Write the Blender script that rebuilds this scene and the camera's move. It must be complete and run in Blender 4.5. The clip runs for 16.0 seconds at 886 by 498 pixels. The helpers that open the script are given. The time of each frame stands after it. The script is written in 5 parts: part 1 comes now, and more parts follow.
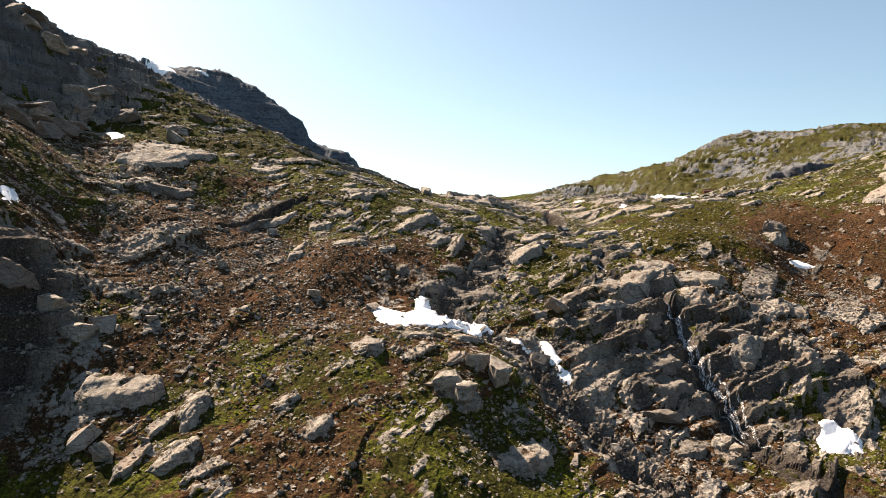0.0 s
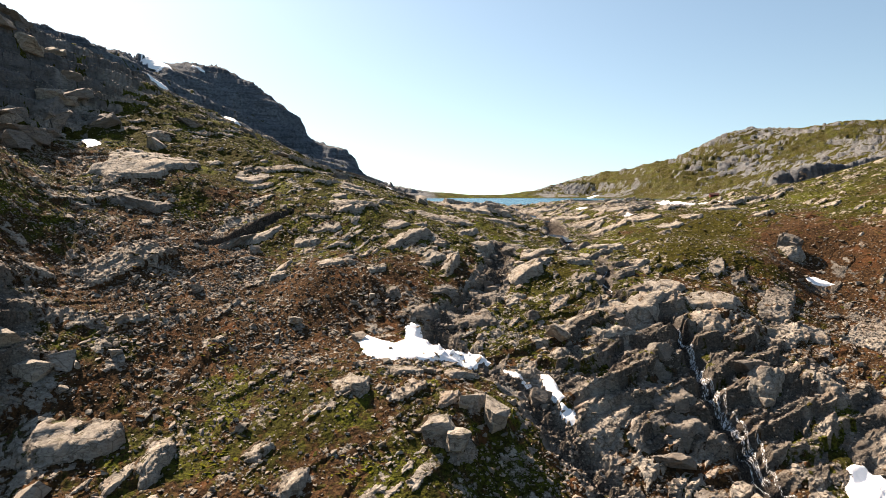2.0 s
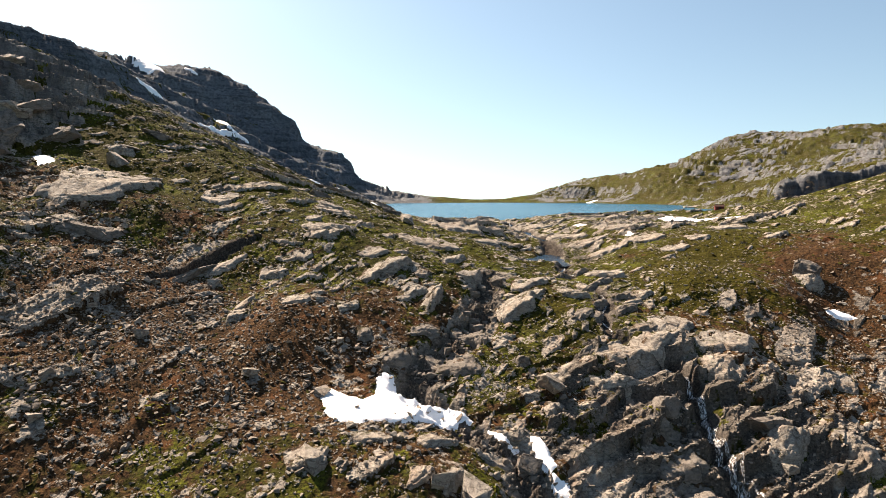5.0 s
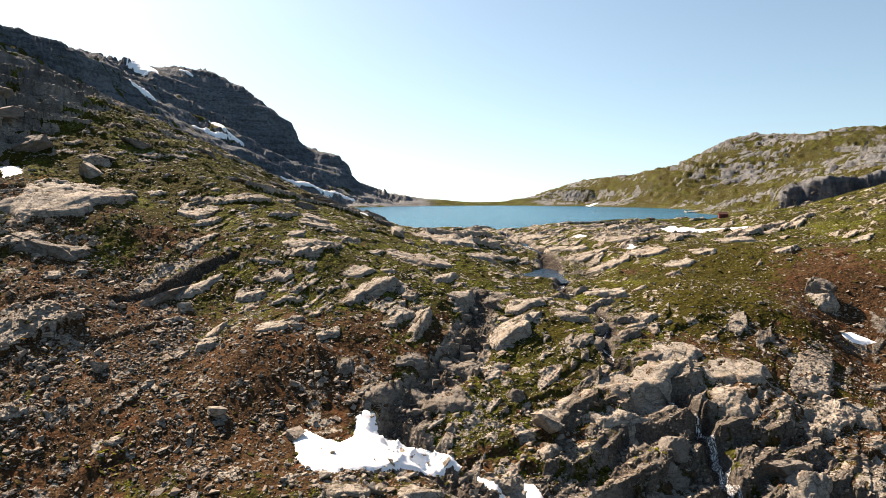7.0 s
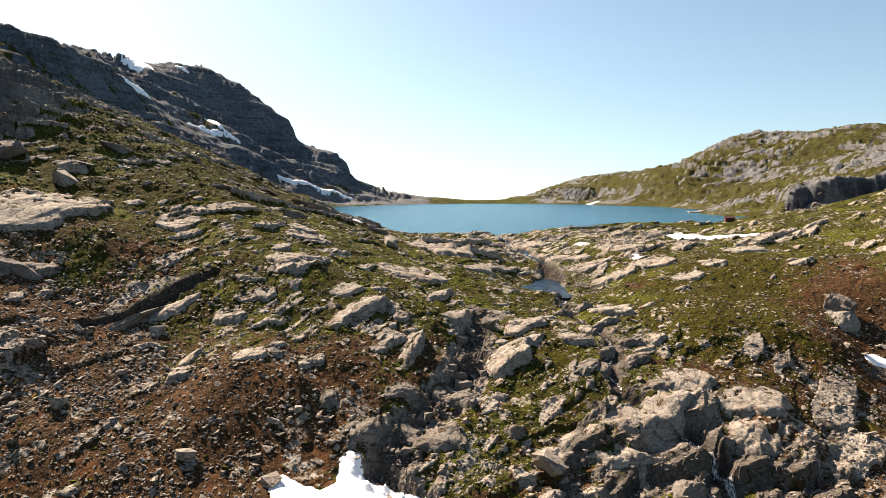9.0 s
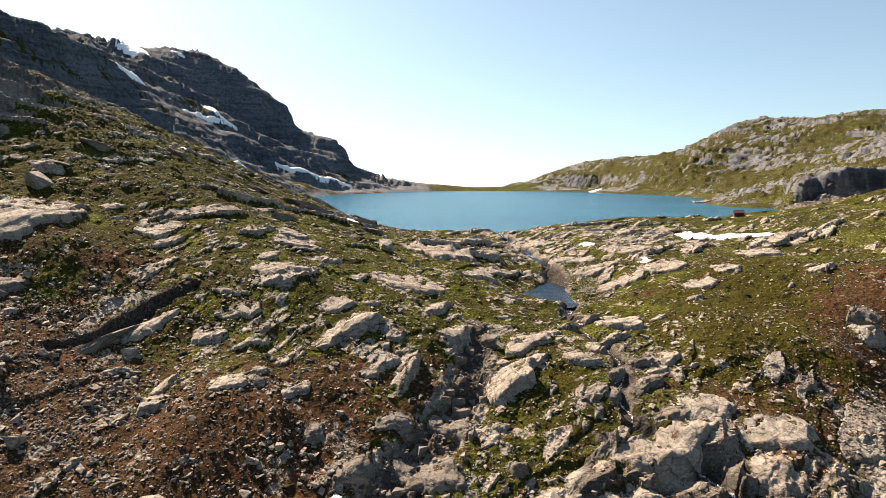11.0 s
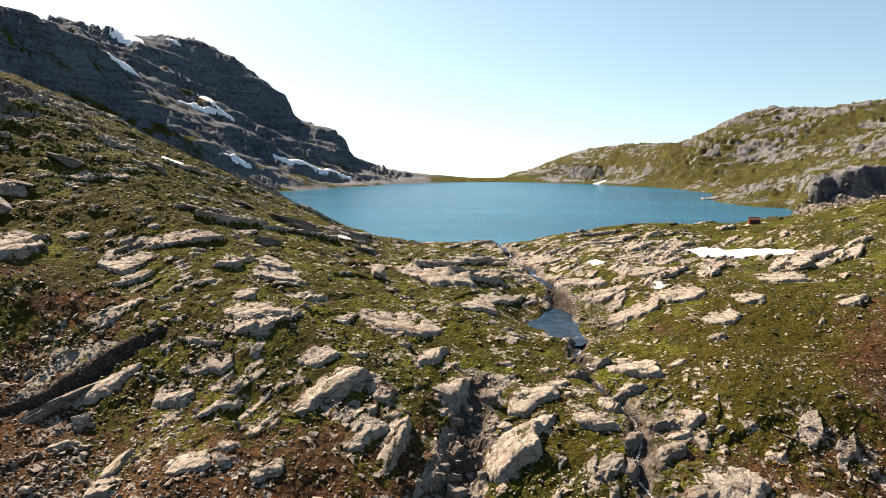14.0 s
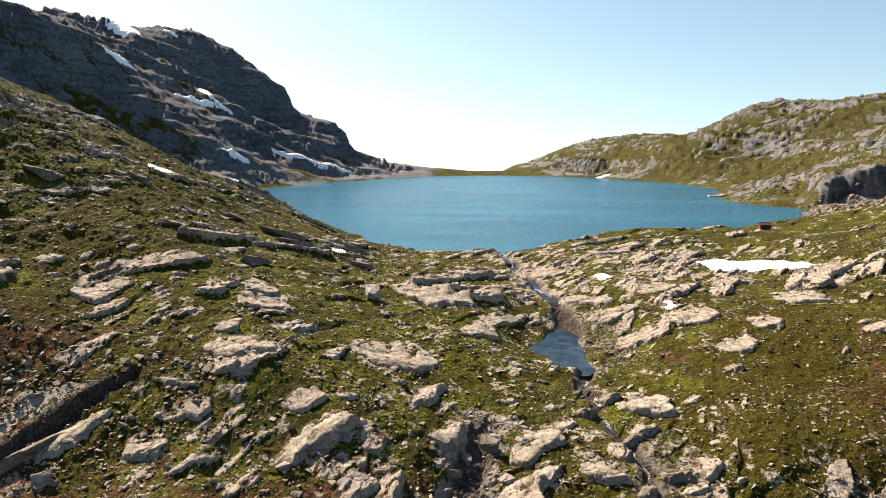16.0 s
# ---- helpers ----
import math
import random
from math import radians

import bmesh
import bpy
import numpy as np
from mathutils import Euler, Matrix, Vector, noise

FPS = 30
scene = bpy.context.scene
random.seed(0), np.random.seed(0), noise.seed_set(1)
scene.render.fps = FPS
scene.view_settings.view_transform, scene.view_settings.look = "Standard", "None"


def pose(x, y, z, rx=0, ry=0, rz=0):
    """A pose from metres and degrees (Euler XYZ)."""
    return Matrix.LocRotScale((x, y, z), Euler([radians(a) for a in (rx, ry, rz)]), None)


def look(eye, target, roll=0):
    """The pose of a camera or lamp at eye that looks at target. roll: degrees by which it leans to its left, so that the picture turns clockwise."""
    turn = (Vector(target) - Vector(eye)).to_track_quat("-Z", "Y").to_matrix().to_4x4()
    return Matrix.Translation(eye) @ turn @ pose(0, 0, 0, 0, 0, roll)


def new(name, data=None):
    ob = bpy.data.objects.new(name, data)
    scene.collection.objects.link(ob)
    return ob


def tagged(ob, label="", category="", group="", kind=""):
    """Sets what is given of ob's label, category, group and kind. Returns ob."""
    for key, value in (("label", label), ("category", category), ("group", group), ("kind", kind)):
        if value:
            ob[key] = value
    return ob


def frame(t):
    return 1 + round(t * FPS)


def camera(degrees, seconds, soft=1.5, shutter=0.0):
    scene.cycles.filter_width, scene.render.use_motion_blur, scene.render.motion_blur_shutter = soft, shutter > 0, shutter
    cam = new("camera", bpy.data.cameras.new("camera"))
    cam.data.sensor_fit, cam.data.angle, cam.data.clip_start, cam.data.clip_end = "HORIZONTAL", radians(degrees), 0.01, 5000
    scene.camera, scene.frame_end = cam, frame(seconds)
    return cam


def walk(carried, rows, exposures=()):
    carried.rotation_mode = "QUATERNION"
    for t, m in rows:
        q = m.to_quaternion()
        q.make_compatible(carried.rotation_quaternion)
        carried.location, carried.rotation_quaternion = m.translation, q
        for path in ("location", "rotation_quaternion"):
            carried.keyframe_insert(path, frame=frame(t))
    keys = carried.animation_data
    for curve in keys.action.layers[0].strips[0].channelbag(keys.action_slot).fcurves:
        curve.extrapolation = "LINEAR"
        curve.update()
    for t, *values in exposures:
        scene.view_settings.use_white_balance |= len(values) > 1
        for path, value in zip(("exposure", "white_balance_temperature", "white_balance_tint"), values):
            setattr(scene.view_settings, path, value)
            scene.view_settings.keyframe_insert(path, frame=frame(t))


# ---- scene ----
cam = camera(68.5, 16.0, soft=0.72)
# seconds, x, y, z in metres, yaw and pitch in degrees
ROWS = [
    (0.0, 1.94, -0.64, 0.88, 2.19, -4.31),
    (0.5, 2.19, 2.47, 2.41, 2.19, -4.72),
    (1.0, 2.46, 5.63, 3.80, 2.24, -4.86),
    (1.5, 2.80, 8.81, 5.08, 2.25, -4.84),
    (2.0, 3.23, 11.98, 6.28, 2.26, -4.81),
    (2.5, 3.77, 15.13, 7.42, 2.28, -4.80),
    (3.0, 4.38, 18.24, 8.51, 2.25, -4.79),
    (3.5, 5.05, 21.32, 9.56, 2.24, -4.78),
    (4.0, 5.74, 24.35, 10.56, 2.26, -4.79),
    (6.5, 8.68, 38.82, 15.19, 2.26, -4.71),
    (7.0, 9.06, 41.62, 16.09, 2.25, -4.72),
    (7.5, 9.36, 44.40, 17.00, 2.25, -4.75),
    (8.0, 9.59, 47.16, 17.94, 2.24, -4.81),
    (8.5, 9.76, 49.93, 18.93, 2.21, -4.89),
    (9.0, 9.89, 52.69, 19.98, 2.24, -5.12),
    (11.5, 10.41, 66.61, 26.34, 2.35, -6.82),
    (12.0, 10.55, 69.40, 27.86, 2.39, -7.04),
    (12.5, 10.69, 72.18, 29.44, 2.42, -7.24),
    (13.0, 10.84, 74.96, 31.08, 2.48, -7.46),
    (13.5, 10.98, 77.73, 32.76, 2.51, -7.68),
    (14.0, 11.10, 80.49, 34.45, 2.56, -7.88),
    (14.5, 11.21, 83.25, 36.12, 2.61, -8.09),
    (15.0, 11.29, 86.00, 37.76, 2.66, -8.34),
    (15.5, 11.38, 88.78, 39.34, 2.69, -8.55),
    (16.0, 11.51, 91.61, 40.83, 2.72, -8.85),
]
walk(cam, [(t, pose(x, y, z, 90 + pitch, 0.1, yaw)) for t, x, y, z, yaw, pitch in ROWS], [(0.0, 1.78, 7400, 19), (16.0, 1.78, 7400, 19)])

# ---- light ----
SUN_AZIMUTH, SUN_HEIGHT = -45.0, 43.0  # degrees from straight ahead (minus: to the left), degrees up
world = bpy.data.worlds.new("sky")
scene.world = world
world.use_nodes = True
wn = world.node_tree.nodes
wl = world.node_tree.links
sky = wn.new("ShaderNodeTexSky")
sky.sky_type = "NISHITA"
sky.sun_disc = False
sky.sun_elevation = radians(SUN_HEIGHT)
sky.sun_rotation = radians(SUN_AZIMUTH)
sky.altitude = 900.0
sky.air_density, sky.dust_density, sky.ozone_density = 1.0, 1.8, 0.0
wcoord = wn.new("ShaderNodeTexCoord")
wsplit = wn.new("ShaderNodeSeparateXYZ")
wmax = wn.new("ShaderNodeMath")
wmax.operation, wmax.inputs[1].default_value = "MAXIMUM", 0.0
wjoin = wn.new("ShaderNodeCombineXYZ")
wl.new(wcoord.outputs["Generated"], wsplit.inputs[0])
wl.new(wsplit.outputs[0], wjoin.inputs[0])
wl.new(wsplit.outputs[1], wjoin.inputs[1])
wl.new(wsplit.outputs[2], wmax.inputs[0])
wlift = wn.new("ShaderNodeMath")
wlift.operation, wlift.inputs[1].default_value = "ADD", 0.075
wl.new(wmax.outputs[0], wlift.inputs[0])
wl.new(wlift.outputs[0], wjoin.inputs[2])
wl.new(wjoin.outputs[0], sky.inputs["Vector"])
wtint = wn.new("ShaderNodeMix")
wtint.data_type, wtint.blend_type = "RGBA", "MULTIPLY"
wtint.inputs["Factor"].default_value = 1.0
wtint.inputs[7].default_value = (0.885, 1.06, 1.02, 1.0)
wl.new(sky.outputs[0], wtint.inputs[6])
wl.new(wtint.outputs[2], wn["Background"].inputs[0])
wn["Background"].inputs[1].default_value = 0.053
sun = new("sun", bpy.data.lights.new("sun", "SUN"))
sun.data.energy, sun.data.angle, sun.data.color = 4.5, radians(0.5), (1.0, 0.905, 0.765)
_a, _h = radians(SUN_AZIMUTH), radians(SUN_HEIGHT)
sun.matrix_world = look((math.sin(_a) * math.cos(_h) * 300, math.cos(_a) * math.cos(_h) * 300, math.sin(_h) * 300), (0, 0, 0))


# ---- materials ----
class Nodes:
    """Short hand for building a node material."""

    def __init__(self, name):
        self.mat = bpy.data.materials.new(name)
        self.mat.use_nodes = True
        self.tree = self.mat.node_tree
        self.shader = self.tree.nodes["Principled BSDF"]
        self.coord = self.tree.nodes.new("ShaderNodeNewGeometry").outputs["Position"]

    def put(self, socket, value):
        if isinstance(value, bpy.types.NodeSocket):
            self.tree.links.new(value, socket)
        else:
            socket.default_value = value

    def noise(self, scale, detail=4.0, rough=0.55, stretch=None, distortion=0.0):
        n = self.tree.nodes.new("ShaderNodeTexNoise")
        n.inputs["Scale"].default_value, n.inputs["Detail"].default_value = scale, detail
        n.inputs["Roughness"].default_value, n.inputs["Distortion"].default_value = rough, distortion
        vec = self.coord
        if stretch:
            m = self.tree.nodes.new("ShaderNodeMapping")
            m.inputs["Scale"].default_value = stretch[0]
            m.inputs["Rotation"].default_value = [radians(a) for a in stretch[1]]
            self.tree.links.new(vec, m.inputs["Vector"])
            vec = m.outputs[0]
        self.tree.links.new(vec, n.inputs["Vector"])
        return n.outputs["Fac"]

    def cells(self, scale, feature="F1", out="Distance"):
        n = self.tree.nodes.new("ShaderNodeTexVoronoi")
        n.feature = feature
        n.inputs["Scale"].default_value = scale
        self.tree.links.new(self.coord, n.inputs["Vector"])
        return n.outputs[out]

    def joints(self, scale, width):
        """Lines of open joints in the rock, longer along the strike."""
        warp = self.tree.nodes.new("ShaderNodeTexNoise")
        warp.inputs["Scale"].default_value, warp.inputs["Detail"].default_value = scale * 1.3, 4.0
        self.tree.links.new(self.coord, warp.inputs["Vector"])
        add = self.tree.nodes.new("ShaderNodeVectorMath")
        add.operation = "MULTIPLY_ADD"
        self.tree.links.new(warp.outputs["Color"], add.inputs[0])
        add.inputs[1].default_value = (1.1 / scale, 1.1 / scale, 1.1 / scale)
        self.tree.links.new(self.coord, add.inputs[2])
        turn = self.tree.nodes.new("ShaderNodeMapping")
        turn.inputs["Rotation"].default_value = (0.15, 0.2, radians(-53))
        turn.inputs["Scale"].default_value = (0.5, 1.0, 1.3)
        self.tree.links.new(add.outputs[0], turn.inputs["Vector"])
        cell = self.tree.nodes.new("ShaderNodeTexVoronoi")
        cell.feature = "DISTANCE_TO_EDGE"
        cell.inputs["Scale"].default_value = scale
        self.tree.links.new(turn.outputs[0], cell.inputs["Vector"])
        return self.step(cell.outputs["Distance"], width, width * 0.25)

    def step(self, value, low, high):
        n = self.tree.nodes.new("ShaderNodeMapRange")
        n.interpolation_type = "SMOOTHSTEP"
        self.put(n.inputs["Value"], value)
        n.inputs["From Min"].default_value, n.inputs["From Max"].default_value = low, high
        return n.outputs[0]

    def math(self, op, a, b=0.0):
        n = self.tree.nodes.new("ShaderNodeMath")
        n.operation = op
        self.put(n.inputs[0], a)
        self.put(n.inputs[1], b)
        return n.outputs[0]

    def mix(self, fac, a, b):
        n = self.tree.nodes.new("ShaderNodeMix")
        n.data_type = "RGBA"
        self.put(n.inputs["Factor"], fac)
        for s, v in ((n.inputs[6], a), (n.inputs[7], b)):
            self.put(s, (*v, 1.0) if isinstance(v, tuple) else v)
        return n.outputs[2]

    def attr(self, name):
        n = self.tree.nodes.new("ShaderNodeAttribute")
        n.attribute_name = name
        return n.outputs["Fac"]

    def normal_z(self):
        n = self.tree.nodes.new("ShaderNodeSeparateXYZ")
        g = self.tree.nodes.new("ShaderNodeNewGeometry")
        self.tree.links.new(g.outputs["True Normal"], n.inputs[0])
        return n.outputs[2]

    def random(self):
        return self.tree.nodes.new("ShaderNodeObjectInfo").outputs["Random"]

    def island(self):
        return self.tree.nodes.new("ShaderNodeNewGeometry").outputs["Random Per Island"]

    def bump(self, height, distance, strength=1.0, under=None):
        n = self.tree.nodes.new("ShaderNodeBump")
        n.inputs["Strength"].default_value, n.inputs["Distance"].default_value = strength, distance
        self.tree.links.new(height, n.inputs["Height"])
        if under is not None:
            self.tree.links.new(under, n.inputs["Normal"])
        return n.outputs[0]

    def done(self, colour, rough, normal=None, spec=0.3):
        self.put(self.shader.inputs["Base Color"], (*colour, 1.0) if isinstance(colour, tuple) else colour)
        self.put(self.shader.inputs["Roughness"], rough)
        self.shader.inputs["Specular IOR Level"].default_value = spec
        if normal is not None:
            self.tree.links.new(normal, self.shader.inputs["Normal"])
        return self.mat


ROCK_LIGHT, ROCK_MID, ROCK_DARK = (0.345, 0.314, 0.27), (0.195, 0.17, 0.142), (0.036, 0.029, 0.024)
MOSS_BRIGHT, MOSS, MOSS_DEEP = (0.104, 0.114, 0.014), (0.05, 0.0505, 0.0105), (0.018, 0.0165, 0.005)
HEATH, HEATH_RED, SOIL = (0.09, 0.05, 0.024), (0.11, 0.046, 0.02), (0.028, 0.0165, 0.0095)


def rock_colour(n, vary=None, share=0.0):
    """Grey gneiss: broad tone changes, fine speckle, pale lichen, and dark open joints in two sizes."""
    broad = n.noise(0.16, 3.0, 0.6)
    fine = n.noise(2.6, 6.0, 0.75)
    grain = n.noise(1.1, 5.0, 0.7, ((1.0, 0.35, 2.6), (12, -18, -38)))
    c = n.mix(n.step(grain, 0.3, 0.68), ROCK_MID, ROCK_LIGHT)
    c = n.mix(n.step(fine, 0.55, 0.75), c, (0.385, 0.345, 0.29))
    c = n.mix(n.math("MULTIPLY", n.step(fine, 0.45, 0.32), 0.7), c, ROCK_DARK)
    c = n.mix(n.math("MULTIPLY", n.step(broad, 0.5, 0.72), 0.4), c, (0.27, 0.18, 0.12))
    joint = n.math("MAXIMUM", n.joints(0.28, 0.03), n.math("MULTIPLY", n.joints(0.8, 0.04), n.step(n.noise(0.4, 3.0), 0.48, 0.6)))
    c = n.mix(n.math("MULTIPLY", joint, 0.45), c, ROCK_DARK)
    if vary is not None:
        c = n.mix(n.math("MULTIPLY", vary, share), c, (0.13, 0.1, 0.078))
    return c, n.math("SUBTRACT", grain, n.math("MULTIPLY", joint, 0.6)), fine


def ground_material():
    n = Nodes("mountain_ground")
    rock, grain, fine = rock_colour(n)
    wet_shade = n.attr("wet_shade")
    # Dark tone: damp rock, also shade painted on crags, bank, cleft and mountain.
    rock = n.mix(wet_shade, rock, n.mix(n.step(fine, 0.4, 0.7), (0.024, 0.02, 0.018), (0.115, 0.097, 0.08)))
    # Bluish tone paints distance haze on the mountain, shade on the left crags.
    haze_slate = n.mix(n.step(n.noise(0.25, 6.0, 0.75), 0.38, 0.62), (0.028, 0.04, 0.058), (0.135, 0.16, 0.185))
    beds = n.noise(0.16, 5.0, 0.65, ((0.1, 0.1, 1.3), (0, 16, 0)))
    haze_slate = n.mix(n.math("MULTIPLY", wet_shade, 0.6), haze_slate, (0.034, 0.045, 0.06))
    haze_slate = n.mix(n.math("MULTIPLY", n.step(beds, 0.5, 0.6), 0.55), haze_slate, (0.115, 0.135, 0.16))
    haze_slate = n.mix(n.math("MULTIPLY", n.step(beds, 0.46, 0.38), 0.6), haze_slate, (0.022, 0.028, 0.036))
    rock = n.mix(n.math("MULTIPLY", n.attr("haze_slate"), 0.85), rock, haze_slate)
    patch = n.noise(0.09, 5.0, 0.6)
    tuft = n.noise(1.7, 5.0, 0.68)
    tuft_fine = n.noise(5.5, 3.0, 0.6)
    green = n.mix(n.step(tuft, 0.34, 0.68), MOSS_DEEP, MOSS)
    green = n.mix(n.math("MULTIPLY", n.step(patch, 0.42, 0.64), n.step(tuft, 0.38, 0.66)), green, MOSS_BRIGHT)
    heather = n.mix(n.step(tuft, 0.34, 0.7), (0.022, 0.019, 0.004), (0.056, 0.047, 0.007))
    green = n.mix(n.math("MULTIPLY", n.step(n.math("ADD", n.attr("deep"), n.math("MULTIPLY", n.math("SUBTRACT", n.noise(0.4, 4.0, 0.65), 0.5), 1.8)), 0.2, 0.65), 0.85), green, heather)
    brown = n.mix(n.step(tuft, 0.4, 0.64), SOIL, HEATH)
    brown = n.mix(n.math("MULTIPLY", n.step(n.noise(0.21, 4.0, 0.6), 0.52, 0.7), 0.7), brown, HEATH_RED)
    dry = n.math("ADD", n.attr("brown"), n.math("MULTIPLY", n.math("SUBTRACT", n.noise(0.33, 5.0, 0.68), 0.5), 2.4))
    turf = n.mix(n.step(dry, 0.3, 0.7), green, brown)
    turf = n.mix(n.math("MULTIPLY", n.step(tuft_fine, 0.6, 0.82), 0.12), turf, (0.17, 0.13, 0.035))
    # gravel and pebbles show through thin turf
    patchy = n.math("ADD", n.noise(0.5, 4.0, 0.6), n.attr("stony"))
    stony = n.math("MULTIPLY", n.step(n.cells(1.5), 0.34, 0.22), n.step(patchy, 0.78, 1.0))
    stony = n.math("MAXIMUM", stony, n.math("MULTIPLY", n.step(n.cells(3.4), 0.36, 0.2), n.step(patchy, 0.72, 1.0)))
    turf = n.mix(stony, turf, n.mix(n.step(fine, 0.35, 0.65), ROCK_MID, ROCK_LIGHT))
    shelf = n.math("MULTIPLY", n.math("MULTIPLY", n.step(n.normal_z(), 0.66, 0.86), n.attr("haze_slate")), -0.3)
    bare = n.math("ADD", n.math("ADD", n.attr("rock"), shelf), n.math("MULTIPLY", n.math("SUBTRACT", n.noise(0.75, 6.0, 0.68), 0.5), 1.5))
    face = n.step(bare, 0.42, 0.6)
    colour = n.mix(face, turf, rock)
    height = n.math("ADD", n.math("MULTIPLY", tuft, 0.5), n.math("MULTIPLY", stony, 0.5))
    height = n.math("ADD", height, n.math("MULTIPLY", grain, 0.8))
    return n.done(colour, 0.95, n.bump(height, 0.4, 1.0), 0.03)


def stone_material(name, lichen=0.3, dark=0.0, island=False, turf=False):
    n = Nodes(name)
    vary = n.island() if island else n.random()
    c, grain, fine = rock_colour(n, vary, 0.6 if island else 0.16)
    if dark:
        c = n.mix(dark, c, (0.07, 0.06, 0.055))
    top = n.math("MULTIPLY", n.step(n.normal_z(), 0.75, 0.95), n.step(n.noise(0.5, 5.0, 0.65), 0.52, 0.62))
    c = n.mix(n.math("MULTIPLY", top, lichen), c, n.mix(n.step(n.noise(2.0), 0.4, 0.6), MOSS_DEEP, MOSS))
    if turf:
        edge = n.math("ADD", n.attr("moss"), n.math("MULTIPLY", n.math("SUBTRACT", n.noise(1.3, 6.0, 0.7), 0.5), 2.2))
        soil = n.mix(n.step(n.noise(0.35, 4.0, 0.65), 0.42, 0.58), n.mix(n.step(n.noise(2.0), 0.35, 0.65), MOSS_DEEP, MOSS), n.mix(n.step(n.noise(2.0), 0.35, 0.65), SOIL, HEATH))
        c = n.mix(n.step(edge, 0.3, 0.55), c, soil)
        stain = n.noise(0.5, 6.0, 0.72, ((1.6, 0.5, 1.0), (0, 0, -40)))
        c = n.mix(n.math("MULTIPLY", n.step(stain, 0.5, 0.68), 0.6), c, (0.1, 0.082, 0.062))
    return n.done(c, 0.88, n.bump(n.math("ADD", grain, n.math("MULTIPLY", fine, 0.4)), 0.28, 1.0), 0.15)


def snow_material():
    n = Nodes("old_snow")
    dirt = n.noise(0.9, 6.0, 0.7)
    c = n.mix(n.math("MULTIPLY", n.step(dirt, 0.56, 0.76), 0.45), (0.86, 0.87, 0.89), (0.56, 0.53, 0.49))
    return n.done(c, 0.6, n.bump(n.noise(1.4, 4.0, 0.6), 0.15, 0.5), 0.3)


def lake_material():
    n = Nodes("lake_water")
    long = n.noise(0.5, 3.0, 0.55, ((0.5, 1.4, 1.0), (0, 0, 18)))
    small = n.noise(0.9, 4.0, 0.6, ((0.6, 1.5, 1.0), (0, 0, -22)))
    gust = n.noise(0.012, 3.0, 0.5, ((0.5, 2.2, 1.0), (0, 0, 5)))
    c = n.mix(n.step(gust, 0.38, 0.62), (0.003, 0.06, 0.108), (0.006, 0.09, 0.15))
    # Darker streaks put the ripples' reflection contrast into the colour.
    c = n.mix(n.math("MULTIPLY", n.step(n.noise(0.55, 4.0, 0.7, ((0.45, 1.5, 1.0), (0, 0, 12))), 0.42, 0.62), 0.5), c, (0.002, 0.046, 0.08))
    b = n.bump(long, 0.6, 0.8)
    b = n.bump(small, 0.3, 0.8, b)
    n.shader.inputs["IOR"].default_value = 1.33
    return n.done(c, 0.22, b, 0.17)


def stream_material():
    n = Nodes("stream_water")
    c = n.mix(n.step(n.noise(0.35, 3.0), 0.4, 0.62), (0.008, 0.02, 0.036), (0.016, 0.045, 0.08))
    n.shader.inputs["IOR"].default_value = 1.33
    return n.done(c, 0.16, n.bump(n.noise(1.8, 5.0, 0.65), 0.3, 1.0), 0.3)


def foam_material():
    n = Nodes("falling_water")
    f = n.noise(1.2, 6.0, 0.75, ((3.2, 3.2, 0.5), (0, 0, 0)))
    c = n.mix(n.step(f, 0.34, 0.52), (0.3, 0.29, 0.28), (0.85, 0.86, 0.87))
    n.put(n.shader.inputs["Alpha"], n.math("MULTIPLY", n.step(n.noise(1.3, 6.0, 0.75, ((3.0, 3.0, 0.6), (0, 0, 0))), 0.44, 0.64), 0.8))
    return n.done(c, 0.45, n.bump(f, 0.2, 0.8), 0.4)


M_GROUND, M_SNOW, M_LAKE = ground_material(), snow_material(), lake_material()
M_STREAM, M_FOAM = stream_material(), foam_material()
M_STONE, M_SCREE = stone_material("gneiss_boulder", 0.5), stone_material("gneiss_scree", 0.12, 0.12, island=True)
# Darkened stone: stands for shade on crag ledges, bank slabs and gully blocks.
M_DARKSTONE = stone_material("dark_gneiss", 0.15, 0.55)
M_OUTCROP, M_DARKCROP = stone_material("gneiss_bedrock", 0.4, turf=True), stone_material("dark_gneiss_bedrock", 0.15, 0.5, turf=True)
M_PALE = stone_material("gneiss_stones", 0.1, island=True)


# ---- the lie of the land ----
_rng = np.random.RandomState(7)
_perm = _rng.permutation(512)
_perm = np.concatenate([_perm, _perm])
_ang = _rng.rand(512) * 2 * np.pi
_gx, _gy = np.cos(_ang), np.sin(_ang)


def gn(x, y, seed=0):
    """Gradient noise, about -0.7 to 0.7."""
    xi, yi = np.floor(x).astype(np.int64), np.floor(y).astype(np.int64)
    xf, yf = x - xi, y - yi
    u, v = xf * xf * xf * (xf * (xf * 6 - 15) + 10), yf * yf * yf * (yf * (yf * 6 - 15) + 10)

    def corner(ix, iy, fx, fy):
        h = _perm[(_perm[(ix + seed * 37) & 511] + iy) & 511]
        return _gx[h] * fx + _gy[h] * fy

    a, b = corner(xi, yi, xf, yf), corner(xi + 1, yi, xf - 1, yf)
    c, d = corner(xi, yi + 1, xf, yf - 1), corner(xi + 1, yi + 1, xf - 1, yf - 1)
    return (a * (1 - u) + b * u) * (1 - v) + (c * (1 - u) + d * u) * v


def fbm(x, y, size, octaves, seed=0, rough=0.5):
    total, amp = np.zeros_like(x), 1.0
    for i in range(octaves):
        total += amp * gn(x / size, y / size, seed + i)
        size, amp = size / 2.03, amp * rough
    return total


